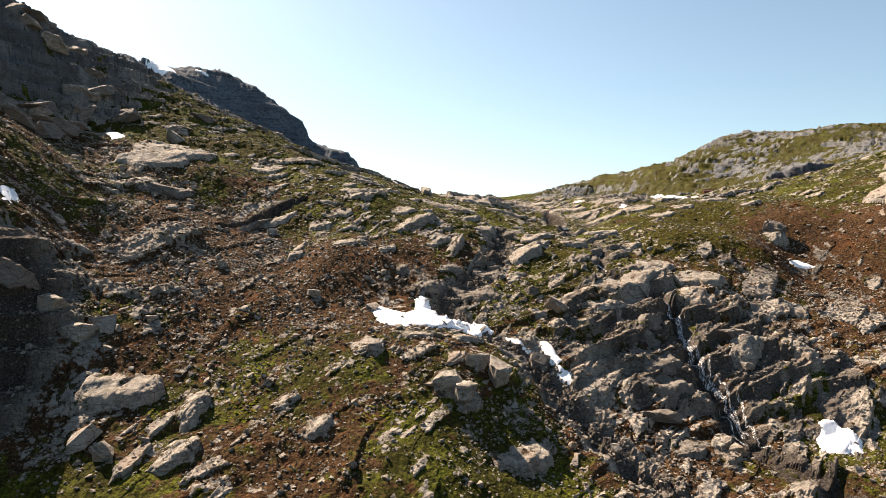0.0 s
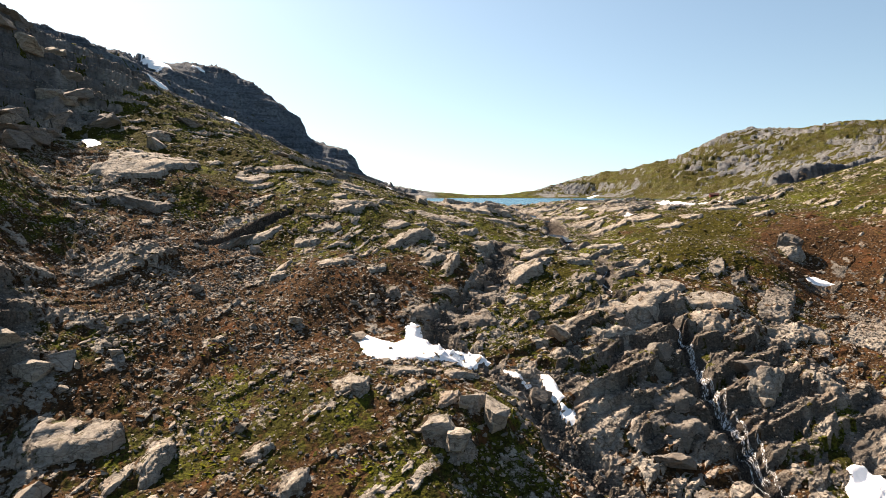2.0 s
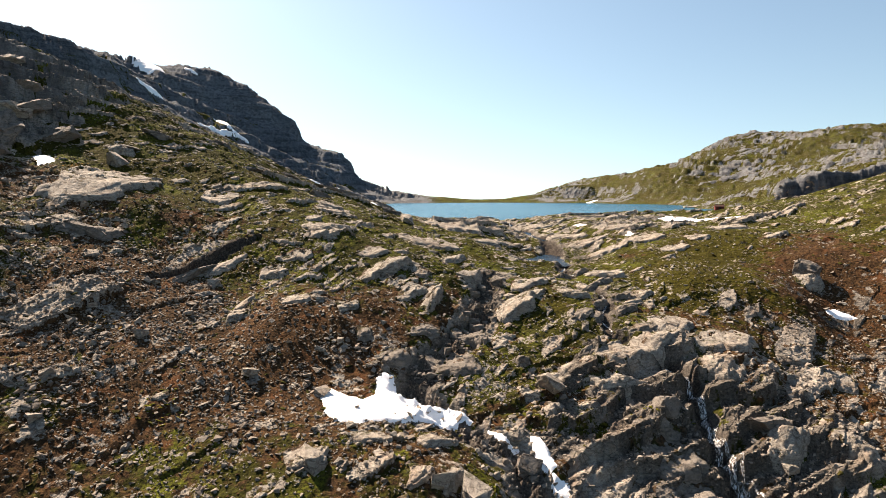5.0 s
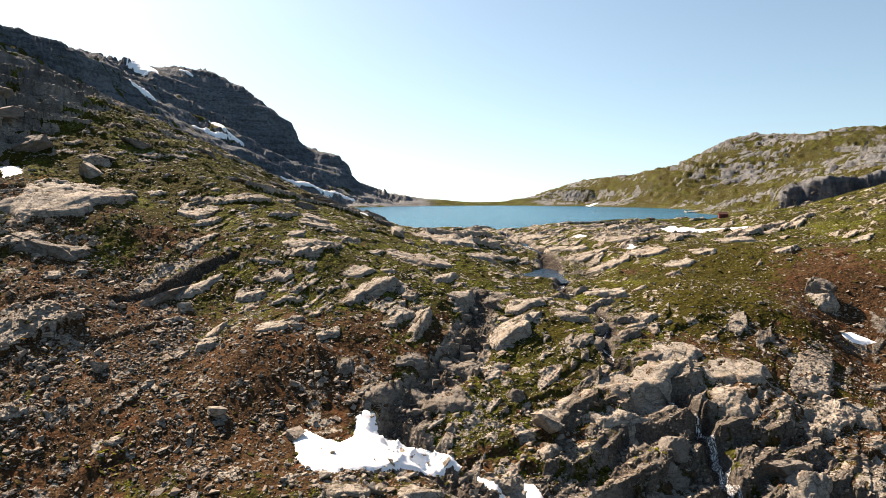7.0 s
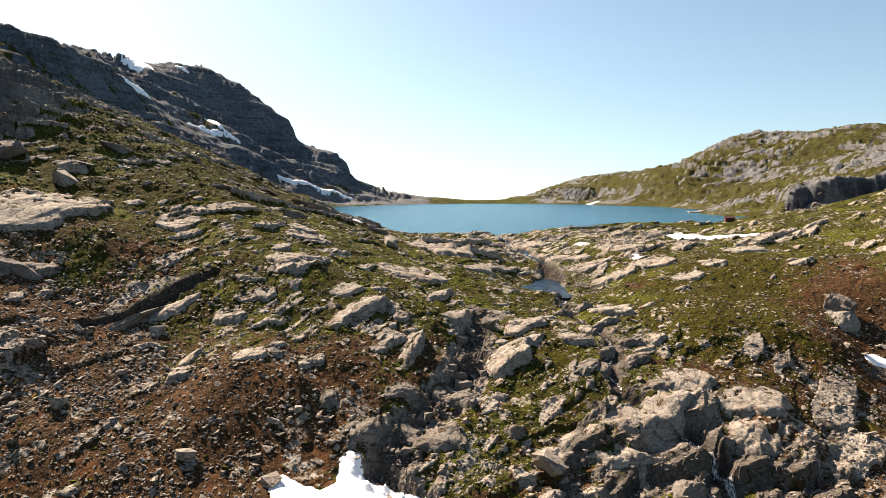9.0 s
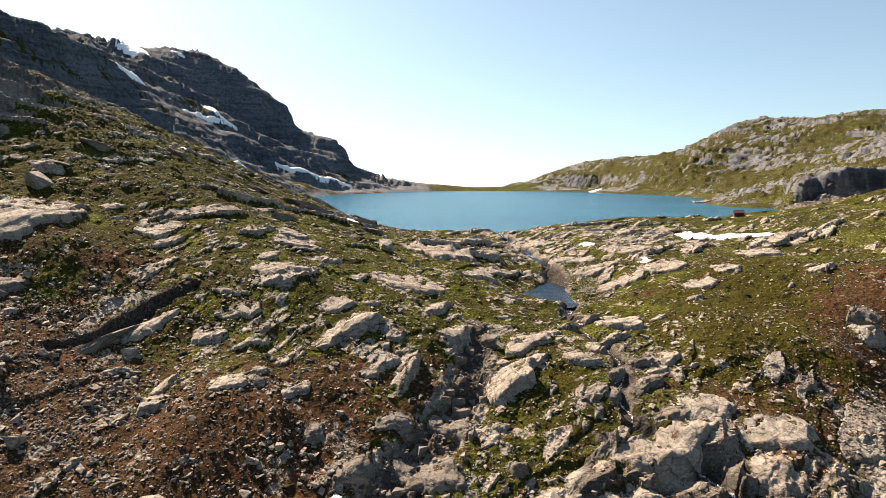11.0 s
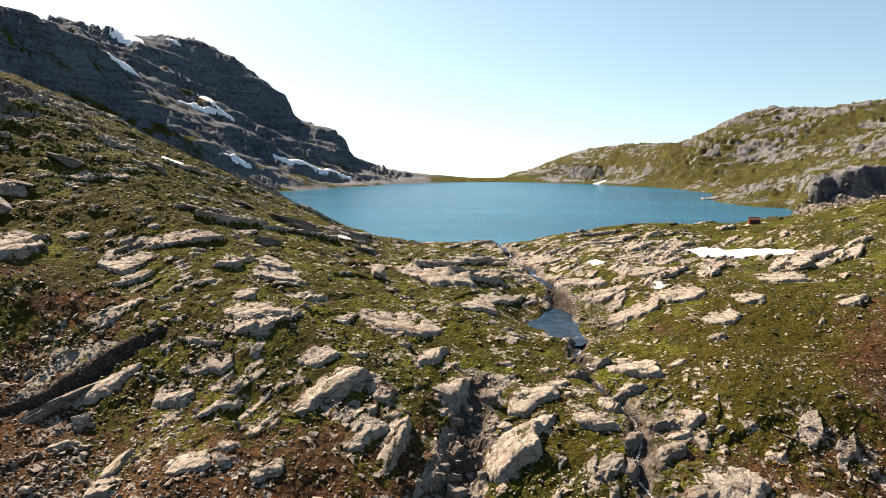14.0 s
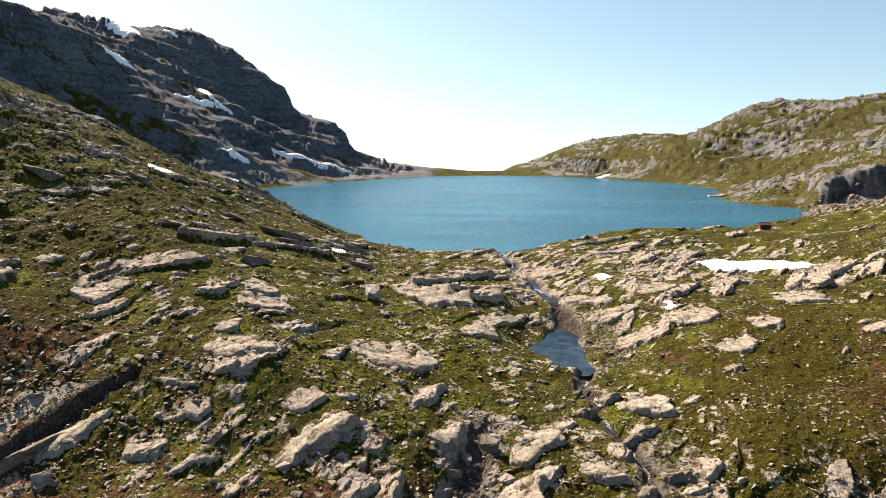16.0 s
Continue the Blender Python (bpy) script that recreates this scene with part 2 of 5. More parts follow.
def smooth(a, b, v):
    t = np.clip((v - a) / (b - a), 0, 1)
    return t * t * (3 - 2 * t)


def monotone(xs, ys, q):
    """Monotone cubic through a profile's points."""
    xs, ys = np.asarray(xs, float), np.asarray(ys, float)
    h, d = np.diff(xs), np.diff(ys) / np.diff(xs)
    m = np.zeros_like(ys)
    m[0], m[-1] = d[0], d[-1]
    same = d[:-1] * d[1:] > 0
    w1, w2 = 2 * h[1:] + h[:-1], h[1:] + 2 * h[:-1]
    m[1:-1][same] = ((w1 + w2)[same]) / (w1[same] / d[:-1][same] + w2[same] / d[1:][same])
    i = np.clip(np.searchsorted(xs, q) - 1, 0, len(h) - 1)
    t = np.clip((q - xs[i]) / h[i], 0, 1)
    t2, t3 = t * t, t * t * t
    return (2 * t3 - 3 * t2 + 1) * ys[i] + (t3 - 2 * t2 + t) * h[i] * m[i] + (3 * t2 - 2 * t3) * ys[i + 1] + (t3 - t2) * h[i] * m[i + 1]


# Cross-sections of the valley: how far ahead, then (across, height) pairs.
SECTIONS = [
    (-900, [(-900, 160), (-300, 0), (-60, -90), (60, -95), (400, -30), (1200, 80)]),
    (0, [(-500, 190), (-220, 60), (-125, -10), (-70, -56), (0, -68), (80, -74), (160, -62), (300, -30), (900, 80)]),
    (88, [(-400, 160), (-170, 50), (-115, 8), (-95, -24), (-75, -46), (-43, -46), (-10, -48), (12, -54), (50, -60), (85, -57), (130, -48), (250, -22), (900, 90)]),
    (106, [(-400, 165), (-170, 55), (-112, 12), (-92, -18), (-80, -38), (-60, -38), (-43, -38), (-23, -38.5), (-6, -40), (9, -46), (31, -50), (49, -53), (78, -51), (105, -46), (140, -40), (250, -16), (900, 95)]),
    (128, [(-400, 170), (-170, 60), (-115, 16), (-92, -6), (-80, -19), (-68, -25), (-40, -30), (-20, -29), (-1, -29.5), (12, -35), (31, -42.5), (49, -45.6), (75, -46), (100, -42), (140, -35), (250, -8), (900, 95)]),
    (148, [(-400, 175), (-170, 60), (-115, 18), (-81, -14), (-62, -17), (-45, -19.8), (-20, -24.4), (-8, -25.6), (6, -28), (21, -30), (32, -31), (40, -32), (62, -34), (74, -32.5), (88, -36), (120, -35), (160, -24), (250, 0), (900, 100)]),
    (168, [(-400, 180), (-170, 60), (-120, 22), (-95, 2), (-74, -5.5), (-60, -11), (-45, -13), (-34, -10), (-20, -11.6), (-10, -16), (5, -19.5), (20, -21), (40, -22.5), (56, -23.5), (66, -23.5), (76, -27), (88, -30), (112, -31), (145, -22), (250, 8), (900, 100)]),
    (188, [(-400, 185), (-175, 70), (-150, 45), (-112, 12.5), (-93, 6.3), (-83, 2.5), (-67, -2.8), (-41, -6.2), (-10, -8), (0, -10), (11, -14), (23, -13), (45, -15), (63, -16), (85, -19.5), (106, -26), (120, -25), (150, -10), (250, 14), (900, 100)]),
    (205, [(-400, 190), (-175, 72), (-152, 48), (-120, 20), (-82, 12.2), (-60, 4.8), (-32, 2.8), (-10, -2.6), (10, -8), (25, -10.5), (45, -11.5), (71, -9.4), (90, -11.5), (105, -18), (118, -16), (135, -5), (170, 4), (260, 20), (900, 105)]),
    (228, [(-400, 190), (-178, 79), (-152, 58), (-130, 30), (-100, 21), (-81, 16), (-70, 13.5), (-46, 10.5), (-20, 3), (10, -4), (28, -9.5), (46, -10), (70, -6.5), (91, -7), (103, -5), (140, 1), (180, 9), (270, 26), (900, 105)]),
    (252, [(-400, 185), (-180, 78), (-160, 64), (-127, 37), (-100, 28.5), (-66, 20.5), (-50, 14), (-39, 11), (-15, 3), (15, -3.5), (29, -9.6), (45, -9.2), (60, -5), (80, -2), (98, -0.5), (121, 0.8), (160, 9), (270, 30), (900, 110)]),
    (290, [(-400, 180), (-230, 92), (-165, 69), (-140, 56), (-115, 43), (-92, 33), (-60, 17.5), (-39, 11), (-15, 3.5), (15, 0), (32, -4), (45, -2.5), (65, 0.5), (90, 1), (116, 2.5), (140, 7), (170, 14), (280, 36), (900, 115)]),
    (335, [(-400, 175), (-240, 95), (-150, 58), (-101, 35.5), (-60, 16), (-31, 4), (-15, 1.4), (10, 0.7), (24, 0.0), (36, 0.8), (50, 2), (75, 2.2), (105, 1.0), (120, 3), (149, 9.5), (180, 15), (290, 40), (900, 118)]),
    (360, [(-400, 170), (-250, 96), (-150, 54), (-101, 30), (-60, 12), (-34, 2), (-24, 0), (-10, -2), (20, -2.5), (36, -0.5), (46, 1.2), (70, 2.6), (105, 2.4), (150, 6), (180, 13), (290, 42), (900, 118)]),
    (400, [(-420, 105), (-280, 70), (-190, 46), (-145, 36), (-105, 22), (-100, 24), (-70, 8), (-52, 1.5), (-45, -1), (0, -7), (50, -4), (68, -0.6), (76, 1), (100, 2.2), (140, 3.6), (165, 6), (200, 12), (300, 44), (900, 118)]),
    (450, [(-450, 120), (-320, 62), (-230, 34), (-165, 18), (-120, 6), (-98, 5), (-86, 0), (-60, -5), (0, -8), (100, -8), (150, -3), (172, 0), (195, 3), (233, 11.5), (300, 14), (350, 40), (420, 58), (900, 118)]),
    (509, [(-520, 150), (-410, 105), (-320, 55), (-235, 24), (-165, 7), (-122, 1), (-112, -1), (-80, -6), (100, -9), (190, -5), (219, -0.5), (226, 6), (260, 12.3), (300, 14), (360, 35), (430, 60), (900, 120)]),
    (523, [(-540, 160), (-410, 112), (-330, 58), (-245, 24), (-175, 7), (-138, 1), (-127, -0.5), (-100, -6), (100, -10), (200, -6), (238, -1), (244, 3), (250, 17), (264, 29), (292, 33), (400, 56), (900, 120)]),
    (600, [(-620, 205), (-440, 160), (-392, 130), (-345, 62), (-270, 26), (-200, 7), (-172, 2), (-162, 1), (-150, -3), (0, -12), (180, -6), (205, -1), (211, 3), (222, 9), (250, 17), (290, 30), (420, 56), (900, 125)]),
    (660, [(-650, 210), (-440, 172), (-388, 148), (-345, 75), (-280, 34), (-215, 12), (-195, 5), (-184, 1), (-170, -4), (0, -14), (190, -6), (224, -1), (229, 3), (250, 13), (298, 26), (420, 55), (900, 130)]),
    (740, [(-700, 230), (-470, 178), (-386, 163), (-335, 112), (-262, 50), (-225, 10), (-208, 0.5), (-190, -4), (0, -14), (210, -6), (248, -0.5), (256, 5), (300, 20), (420, 53), (900, 130)]),
    (850, [(-750, 265), (-540, 205), (-420, 158), (-340, 104), (-263, 62), (-205, 22), (-168, 1.5), (-152, -4), (0, -14), (200, -6), (240, -0.5), (248, 5), (258, 14), (353, 32), (420, 54), (500, 78), (900, 130)]),
    (980, [(-750, 250), (-540, 212), (-450, 196), (-360, 138), (-300, 100), (-240, 70), (-184, 46), (-145, 18), (-106, 1), (-92, -3), (0, -12), (150, -4), (184, -0.5), (195, 5), (282, 52), (325, 63), (418, 84), (560, 113), (900, 130)]),
    (1045, [(-750, 240), (-540, 216), (-408, 209), (-346, 180), (-309, 159), (-262, 120), (-246, 102), (-190, 78), (-160, 41), (-112, 17), (-55, 4), (-34, 0), (20, -2), (95, -1.2), (120, 3), (180, 20), (282, 58), (325, 66), (367, 89), (425, 108), (494, 108), (560, 116), (900, 132)]),
    (1110, [(-750, 200), (-450, 180), (-340, 150), (-300, 120), (-240, 70), (-190, 44), (-112, 15), (-32, 8.5), (21, 4.8), (60, 5.5), (98, 12), (150, 26), (230, 48), (330, 62), (425, 95), (560, 110), (900, 125)]),
    (1290, [(-750, 60), (-400, 20), (-200, -20), (0, -40), (60, -10), (105, 6), (227, 26), (330, 56), (357, 60), (520, 60), (900, 100)]),
    (1450, [(-750, 0), (-300, -40), (0, -50), (75, -5), (119, 13.5), (210, 25), (400, 50), (900, 90)]),
    (1700, [(-900, -60), (0, -90), (140, 0), (237, 41), (330, 52), (500, 66), (900, 80)]),
    (2400, [(-1200, -150), (0, -150), (240, 10), (330, 52), (435, 80), (600, 96), (760, 80), (1400, 60)]),
    (3000, [(-1400, -300), (1400, -300)]),
    (5200, [(-3000, -520), (3000, -520)]),
]
_sx = np.arange(-1600, 1600.5, 1.0)
_sy = np.array([s[0] for s in SECTIONS], float)
_sz = np.array([monotone(*zip(*[(-1600, p[0][1] + (-1600 - p[0][0]) * -0.12), *p, (1600, p[-1][1] + (1600 - p[-1][0]) * 0.06)]), _sx) for _, p in SECTIONS])
_dz = np.diff(_sz, axis=0) / np.diff(_sy)[:, None]
_mz = np.zeros_like(_sz)
_mz[0], _mz[-1] = _dz[0], _dz[-1]
_pr = _dz[:-1] * _dz[1:]
_mz[1:-1] = np.where(_pr > 0, 2 * _pr / (_dz[:-1] + _dz[1:] + np.where(_pr > 0, 0, 1)), 0)


def base(x, y):
    """The broad shape of the land."""
    gx = np.clip(x, -1599, 1599) + 1600
    j = np.minimum(gx.astype(int), len(_sx) - 2)
    f = gx - j
    i = np.clip(np.searchsorted(_sy, y) - 1, 0, len(_sy) - 2)

    def at(table, k):
        return table[k, j] * (1 - f) + table[k, j + 1] * f

    h = _sy[i + 1] - _sy[i]
    t = np.clip((y - _sy[i]) / h, 0, 1)
    t2, t3 = t * t, t * t * t
    return (2 * t3 - 3 * t2 + 1) * at(_sz, i) + (t3 - 2 * t2 + t) * h * at(_mz, i) + (3 * t2 - 2 * t3) * at(_sz, i + 1) + (t3 - t2) * h * at(_mz, i + 1)


# Watercourses: (x, y) along the bed.
STREAM = [(20, 348), (23, 335), (27, 312), (33, 292), (37, 276), (38, 264), (33, 250), (38, 236), (35, 226), (36, 214), (38, 204), (41, 196), (41, 189), (38.5, 182), (39.5, 176), (45, 170.5), (51, 167), (53, 162), (52.5, 155), (53.5, 147), (54.5, 141), (56, 136), (57, 130), (62, 120), (80, 95), (90, 40)]
GULLY = [(13, 204), (11, 190), (8, 176), (0, 163), (-4, 152), (6, 144), (15, 138), (22, 128), (32, 116), (44, 100)]
SIDE_GULLY = [(-28, 186), (-20, 172), (-14, 160)]
CLEFT = [(-66, 177), (-60.2, 184.5), (-58, 188.5), (-55.5, 191.5), (-51.5, 196.5), (-49, 200)]


def along(line, x, y):
    """Distance to a line of points, and the share of its length."""
    best, share = np.full(x.shape, 1e9), np.zeros(x.shape)
    n = len(line) - 1
    for k in range(n):
        (ax, ay), (bx, by) = line[k], line[k + 1]
        dx, dy = bx - ax, by - ay
        t = np.clip(((x - ax) * dx + (y - ay) * dy) / (dx * dx + dy * dy), 0, 1)
        d = np.hypot(x - ax - t * dx, y - ay - t * dy)
        share = np.where(d < best, (k + t) / n, share)
        best = np.minimum(best, d)
    return best, share


def meander(x, y):
    return 2.2 * fbm(x, y, 11, 2, 89)


def ledges(x, y, length, seed, bend=1.2, n=(0.8, -0.6)):
    """Tilted beds of rock that break off towards the right and the valley. Height in beds' thickness, and nearness to a broken edge."""
    s = (x * n[0] + y * n[1]) / length + bend * fbm(x, y, length * 4.5, 3, seed)
    k = np.floor(s)
    f = s - k
    tall = smooth(-0.05, 0.4, gn(x / (length * 1.5) + k * 7.3, y / (length * 1.5) - k * 3.1, seed + 5))
    drop = smooth(0.86, 1.0, f)
    return tall * (np.minimum(f / 0.86, 1) * (1 - drop) - 0.4), tall * smooth(0.45, 0.86, f), smooth(0.15, 0.4, tall) * smooth(0.83, 0.88, f)


_r1, _r2, _r3, _r4, _r5 = (_rng.rand(512) for _ in range(5))


def blocks(x, y, long, wide, seed, strike=53.0):
    """Jointed rock split into uneven blocks along the strike: each place's block number, distance from its joint, offsets from and place of its middle."""
    c, s = math.cos(radians(strike)), math.sin(radians(strike))
    u, v = (x * c + y * s) / long, (y * c - x * s) / wide
    u, v = u + 0.35 * gn(u * 0.6, v * 0.6, seed + 3), v + 0.35 * gn(u * 0.6, v * 0.6, seed + 4)
    iu, iv = np.floor(u).astype(np.int64), np.floor(v).astype(np.int64)
    d1, d2 = np.full(x.shape, 9.0), np.full(x.shape, 9.0)
    num, du, dv = np.zeros(x.shape, np.int64), np.zeros(x.shape), np.zeros(x.shape)
    for a in (-1, 0, 1):
        for b in (-1, 0, 1):
            h = _perm[(_perm[(iu + a + seed * 37) & 511] + iv + b) & 511]
            ou, ov = u - (iu + a + _r1[h]), v - (iv + b + _r2[h])
            d = np.maximum(np.abs(ou) * 0.9, np.abs(ov)) + 0.35 * np.hypot(ou, ov)
            first = d < d1
            d2 = np.where(first, d1, np.minimum(d2, d))
            num, du, dv = np.where(first, h, num), np.where(first, ou, du), np.where(first, ov, dv)
            d1 = np.where(first, d, d1)
    return num, d2 - d1, du * long, dv * wide, x - (du * long * c - dv * wide * s), y - (du * long * s + dv * wide * c)


def region(x, y, cx, cy, rx, ry):
    return np.exp(-((x - cx) / rx) ** 2 - ((y - cy) / ry) ** 2)


def makeup(x, y):
    """The named parts of the place, each 0 to 1."""
    far = smooth(340, 440, y)
    return {
        "far": far,
        "crag_l": smooth(-112, -150, x) * smooth(330, 270, y),  # crags on the near left
        "mount": far * smooth(-20, -110, x),
        "hill": smooth(400, 520, y) * smooth(60, 170, x),
        "fall": region(x, y, 55, 150, 36, 22),  # the waterfall's crag
        "lip": region(x, y, 60, 306, 58, 50),  # bare rock at the lake's outlet
        "mid": region(x, y, -5, 205, 60, 40),  # slabs in moss on the middle slope
        "green_r": region(x, y, 88, 238, 26, 32),
        "spur": smooth(-45, -75, x) * smooth(205, 235, y) * smooth(560, 420, y),
        "scree_l": np.minimum(region(x, y, -72, 160, 34, 34) + 0.9 * region(x, y, -112, 205, 18, 26), 1),
        "bank": np.minimum(1.5 * region(x, y, -87, 114, 11, 22), 1),  # bank on the lower left, its shade put into its colour
        "brown_u": region(x, y, 120, 206, 22, 24),
        "brown_r": region(x, y, 112, 182, 40, 32),
        "knoll": region(x, y, -8, 116, 26, 16),
    }


def bareness(m):
    return 0.02 + 0.45 * m["fall"] + 0.3 * m["lip"] + 0.05 * m["mid"] + 0.7 * m["crag_l"] - 0.22 * m["green_r"] + 0.07 * m["spur"] + 0.03 * m["brown_r"] - 0.04 * m["brown_u"]


def land(x, y):
    """Height and the ground's makeup at any place: height, rock, brown, stony, dampness with painted shade, deep
    heather, bluish haze tone.
    """
    x, y = np.asarray(x, float), np.asarray(y, float)
    z = base(x, y)
    m = makeup(x, y)
    far, mount, hill, fall, lip, spur = m["far"], m["mount"], m["hill"], m["fall"], m["lip"], m["spur"]
    near = 1 - smooth(470, 640, y)
    swell = fbm(x, y, 30, 3, 3)
    z = z + 4.0 * region(x, y, 2, 98, 18, 10)
    z = z + near * 1.5 * swell * (1 - 0.6 * m["green_r"])
    big, edge_b, _ = ledges(x, y, 11.0, 11)
    quiet = np.clip(1 - 0.75 * m["green_r"] - 0.25 * spur - 0.3 * m["knoll"] - 0.6 * m["brown_u"] - 0.4 * m["brown_r"] - 0.7 * region(x, y, -32, 158, 36, 26), 0.12, 1)
    rough = quiet * (1 - 0.45 * spur) * (1 + 0.5 * fall) * (1 - 0.5 * lip)
    z = z + near * (1.2 * spur + 0.6 * m["green_r"]) * fbm(x, y, 6, 4, 48, 0.58)
    z = z + near * rough * (1.0 * big + 0.55 * fbm(x, y, 4.2, 4, 41, 0.56)) + near * 0.17 * fbm(x, y, 1.3, 2, 47)
    # the waterfall's crag and the left crags step down in beds
    left = np.maximum(m["crag_l"], m["bank"])
    crag = np.clip(np.clip(fall * 1.6 - 0.2, 0, 1) + 0.9 * left, 0, 1)
    bed = np.where(x < -20, 7.5, 4.6)
    q = (z + (3.2 - 1.4 * left) * fbm(x, y, 11 + 25 * left, 4, 63, 0.4) - 0.22 * np.clip(x, 0, 110) + 0.1 * y) / bed
    fq = q - np.floor(q)
    z = z + crag * np.clip(0.78 + 0.3 * swell + 0.2 * m["crag_l"], 0, 1) * bed * (smooth(0.36, 0.58, fq) - fq)
    thin = np.where(x < -20, 2.2, 1.45)
    q3 = (z + 0.9 * fbm(x, y, 13, 4, 64, 0.5) - 0.3 * np.clip(x, 0, 110) + 0.12 * y) / thin
    f3 = q3 - np.floor(q3)
    z = z + crag * np.clip(0.75 + 0.8 * fbm(x, y, 9, 2, 65), 0, 0.95) * thin * (smooth(0.3, 0.62, f3) - f3)
    # jointed blocks of bare rock, in four sizes
    rock = np.full(x.shape, 0.05)
    for long, wide, proud, seed, share, reach in ((17, 7, 1.3, 101, 0.95, 1), (6.5, 2.8, 0.8, 111, 0.7, 1), (2.6, 1.3, 0.4, 121, 0.45, 1), (34, 20, 1.3, 131, 0.6, 0), (13, 7.5, 1.3, 141, 1.0, 0), (6, 3.8, 1.0, 151, 1.3, 0)):
        num, gap, du, dv, cx, cy = blocks(x, y, long, wide, seed, 53.0 if reach else 20.0)
        mm = makeup(cx, cy)
        dens = bareness(mm) + 0.28 * fbm(cx, cy, 22, 2, 51) if reach else 0.45 * mm["mount"] + 0.08 * mm["hill"] + 0.6 * fbm(cx, cy, 120, 2, 53)
        out = smooth(-0.06, 0.06, dens * share - _r3[num]) * (near if reach else (mount + hill) * smooth(0.5, 6, z))
        rim = smooth(0.0, 0.075, gap)
        lift = proud * (0.25 + 0.75 * _r4[num]) * (0.7 + 0.5 * quiet) * (1 - 0.45 * lip) * (1 - 0.8 * left) * (1 - 0.45 * np.clip(fall * 1.4, 0, 1))
        tilt = -dv * (0.1 + 0.2 * _r5[num]) + du * 0.16 * (_r1[num] - 0.5)
        z = z + out * (rim * (lift + np.clip(tilt, -proud, proud)) - 0.22 * proud * (1 - rim))
        rock = np.maximum(rock, out * smooth(0.0, 0.05, gap) * (0.78 + 0.3 * _r2[num]))
    # far crags and terraces
    hz = fbm(x, y, 130, 7, 71, 0.56)
    rid = 1 - 2 * np.abs(fbm(x * 0.8 + y * 0.6, y * 0.5, 70, 5, 77, 0.55))
    above = smooth(0.5, 16, z)
    z = z + (mount * (7.5 * hz + 1.5 * rid - 0.5) + hill * (4.0 * hz + 2.0 * rid - 0.8 + 2.8 * fbm(x, y, 11, 5, 79, 0.62))) * above
    z = z + mount * above * 2.6 * fbm(x, y, 20, 4, 84, 0.6)
    q2 = (z + 20 * fbm(x, y, 150, 5, 81) + 0.3 * x + 0.12 * y) / 31.0
    f2 = q2 - np.floor(q2)
    terr = smooth(0.28, 0.78, f2) - f2
    riser = smooth(0.28, 0.4, f2) * smooth(0.78, 0.64, f2)
    z = z + (mount * np.clip(0.5 + 1.0 * fbm(x, y, 170, 3, 83), 0, 0.95) + hill * np.clip(0.15 + fbm(x, y, 120, 3, 87), 0, 0.7)) * above * 31.0 * terr
    q4 = (z + 5 * fbm(x, y, 50, 4, 86) + 0.2 * x) / 9.0
    f4 = q4 - np.floor(q4)
    z = z + (mount * np.clip(0.5 + 1.0 * fbm(x, y, 60, 3, 88), 0, 0.9) + hill * np.clip(0.3 + 1.4 * fbm(x, y, 70, 3, 90), 0, 0.9)) * above * 9.0 * (smooth(0.3, 0.7, f4) - f4)
    z = z - above * (hill * (5.0 + 6.0 * smooth(520, 950, y)) * (1 - 0.8 * region(x, y, 430, 960, 140, 160)) * (1 - 0.45 * region(x, y, 190, 1030, 90, 120)) + mount * 6.0 * smooth(820, 980, y) * smooth(-60, -140, x) * smooth(-300, -220, x))
    # the hill's crag above the bay
    yc = 516 + 0.2 * (x - 235) + 9 * fbm(x, y, 26, 4, 66, 0.6)
    bluff = smooth(222, 240, x) * smooth(345, 305, x) * smooth(26, 10, np.abs(y - yc))
    high = np.maximum(z, 23 + 0.08 * (x - 235) + 7 * fbm(x, y, 16, 3, 67))
    low = np.minimum(z, 14 + 0.4 * (y - yc) + 2 * fbm(x, y, 9, 3, 68))
    z = z + bluff * (low + (high - low) * smooth(-2.5, 3.5, y - yc) - z)
    # streams and gullies cut in
    d, s = along(STREAM, x + meander(x, y), y)
    w = 1.1 + 1.2 * region(x, y, 36, 256, 30, 15) + 1.4 * smooth(0.72, 0.95, s)
    cut = smooth(w * 2.4, w * 0.5, d + 0.8 * fbm(x, y, 3.5, 2, 91))
    z = z - cut * (1.1 + 1.0 * smooth(0.45, 0.6, s)) * smooth(360, 330, y)
    wet_shade = smooth(w * 3.4, w * 0.8, d + 1.5 * fbm(x, y, 4, 3, 92)) * smooth(40, 60, y) * smooth(345, 325, y)
    dg, sg = along(GULLY, x, y)
    z = z - (1.9 + 2.2 * fbm(x, y, 4, 4, 93, 0.6)) * smooth(5.5, 1.2, dg + 3.0 * fbm(x, y, 4, 4, 95, 0.6)) * smooth(0.0, 0.12, sg)
    dk, _ = along(SIDE_GULLY, x, y)
    z = z - 1.6 * smooth(4.5, 1.0, dk + 1.2 * fbm(x, y, 5, 3, 96))
    dc, _ = along(CLEFT, x, y)
    z = z - 3.4 * smooth(1.4, 0.3, dc + 1.4 * fbm(x, y, 3, 3, 97))
    # Gully floor darkened by colour to stand for its shadow.
    wet_shade = np.maximum(wet_shade, 0.9 * smooth(6, 1.5, dg + 1.5 * fbm(x, y, 4, 3, 98)))
    # Waterfall crag: damp rock, plus its shaded recesses painted dark.
    wet_shade = np.maximum(wet_shade, 0.8 * smooth(0.22, 0.62, fall + 0.7 * fbm(x, y, 9, 4, 99)))
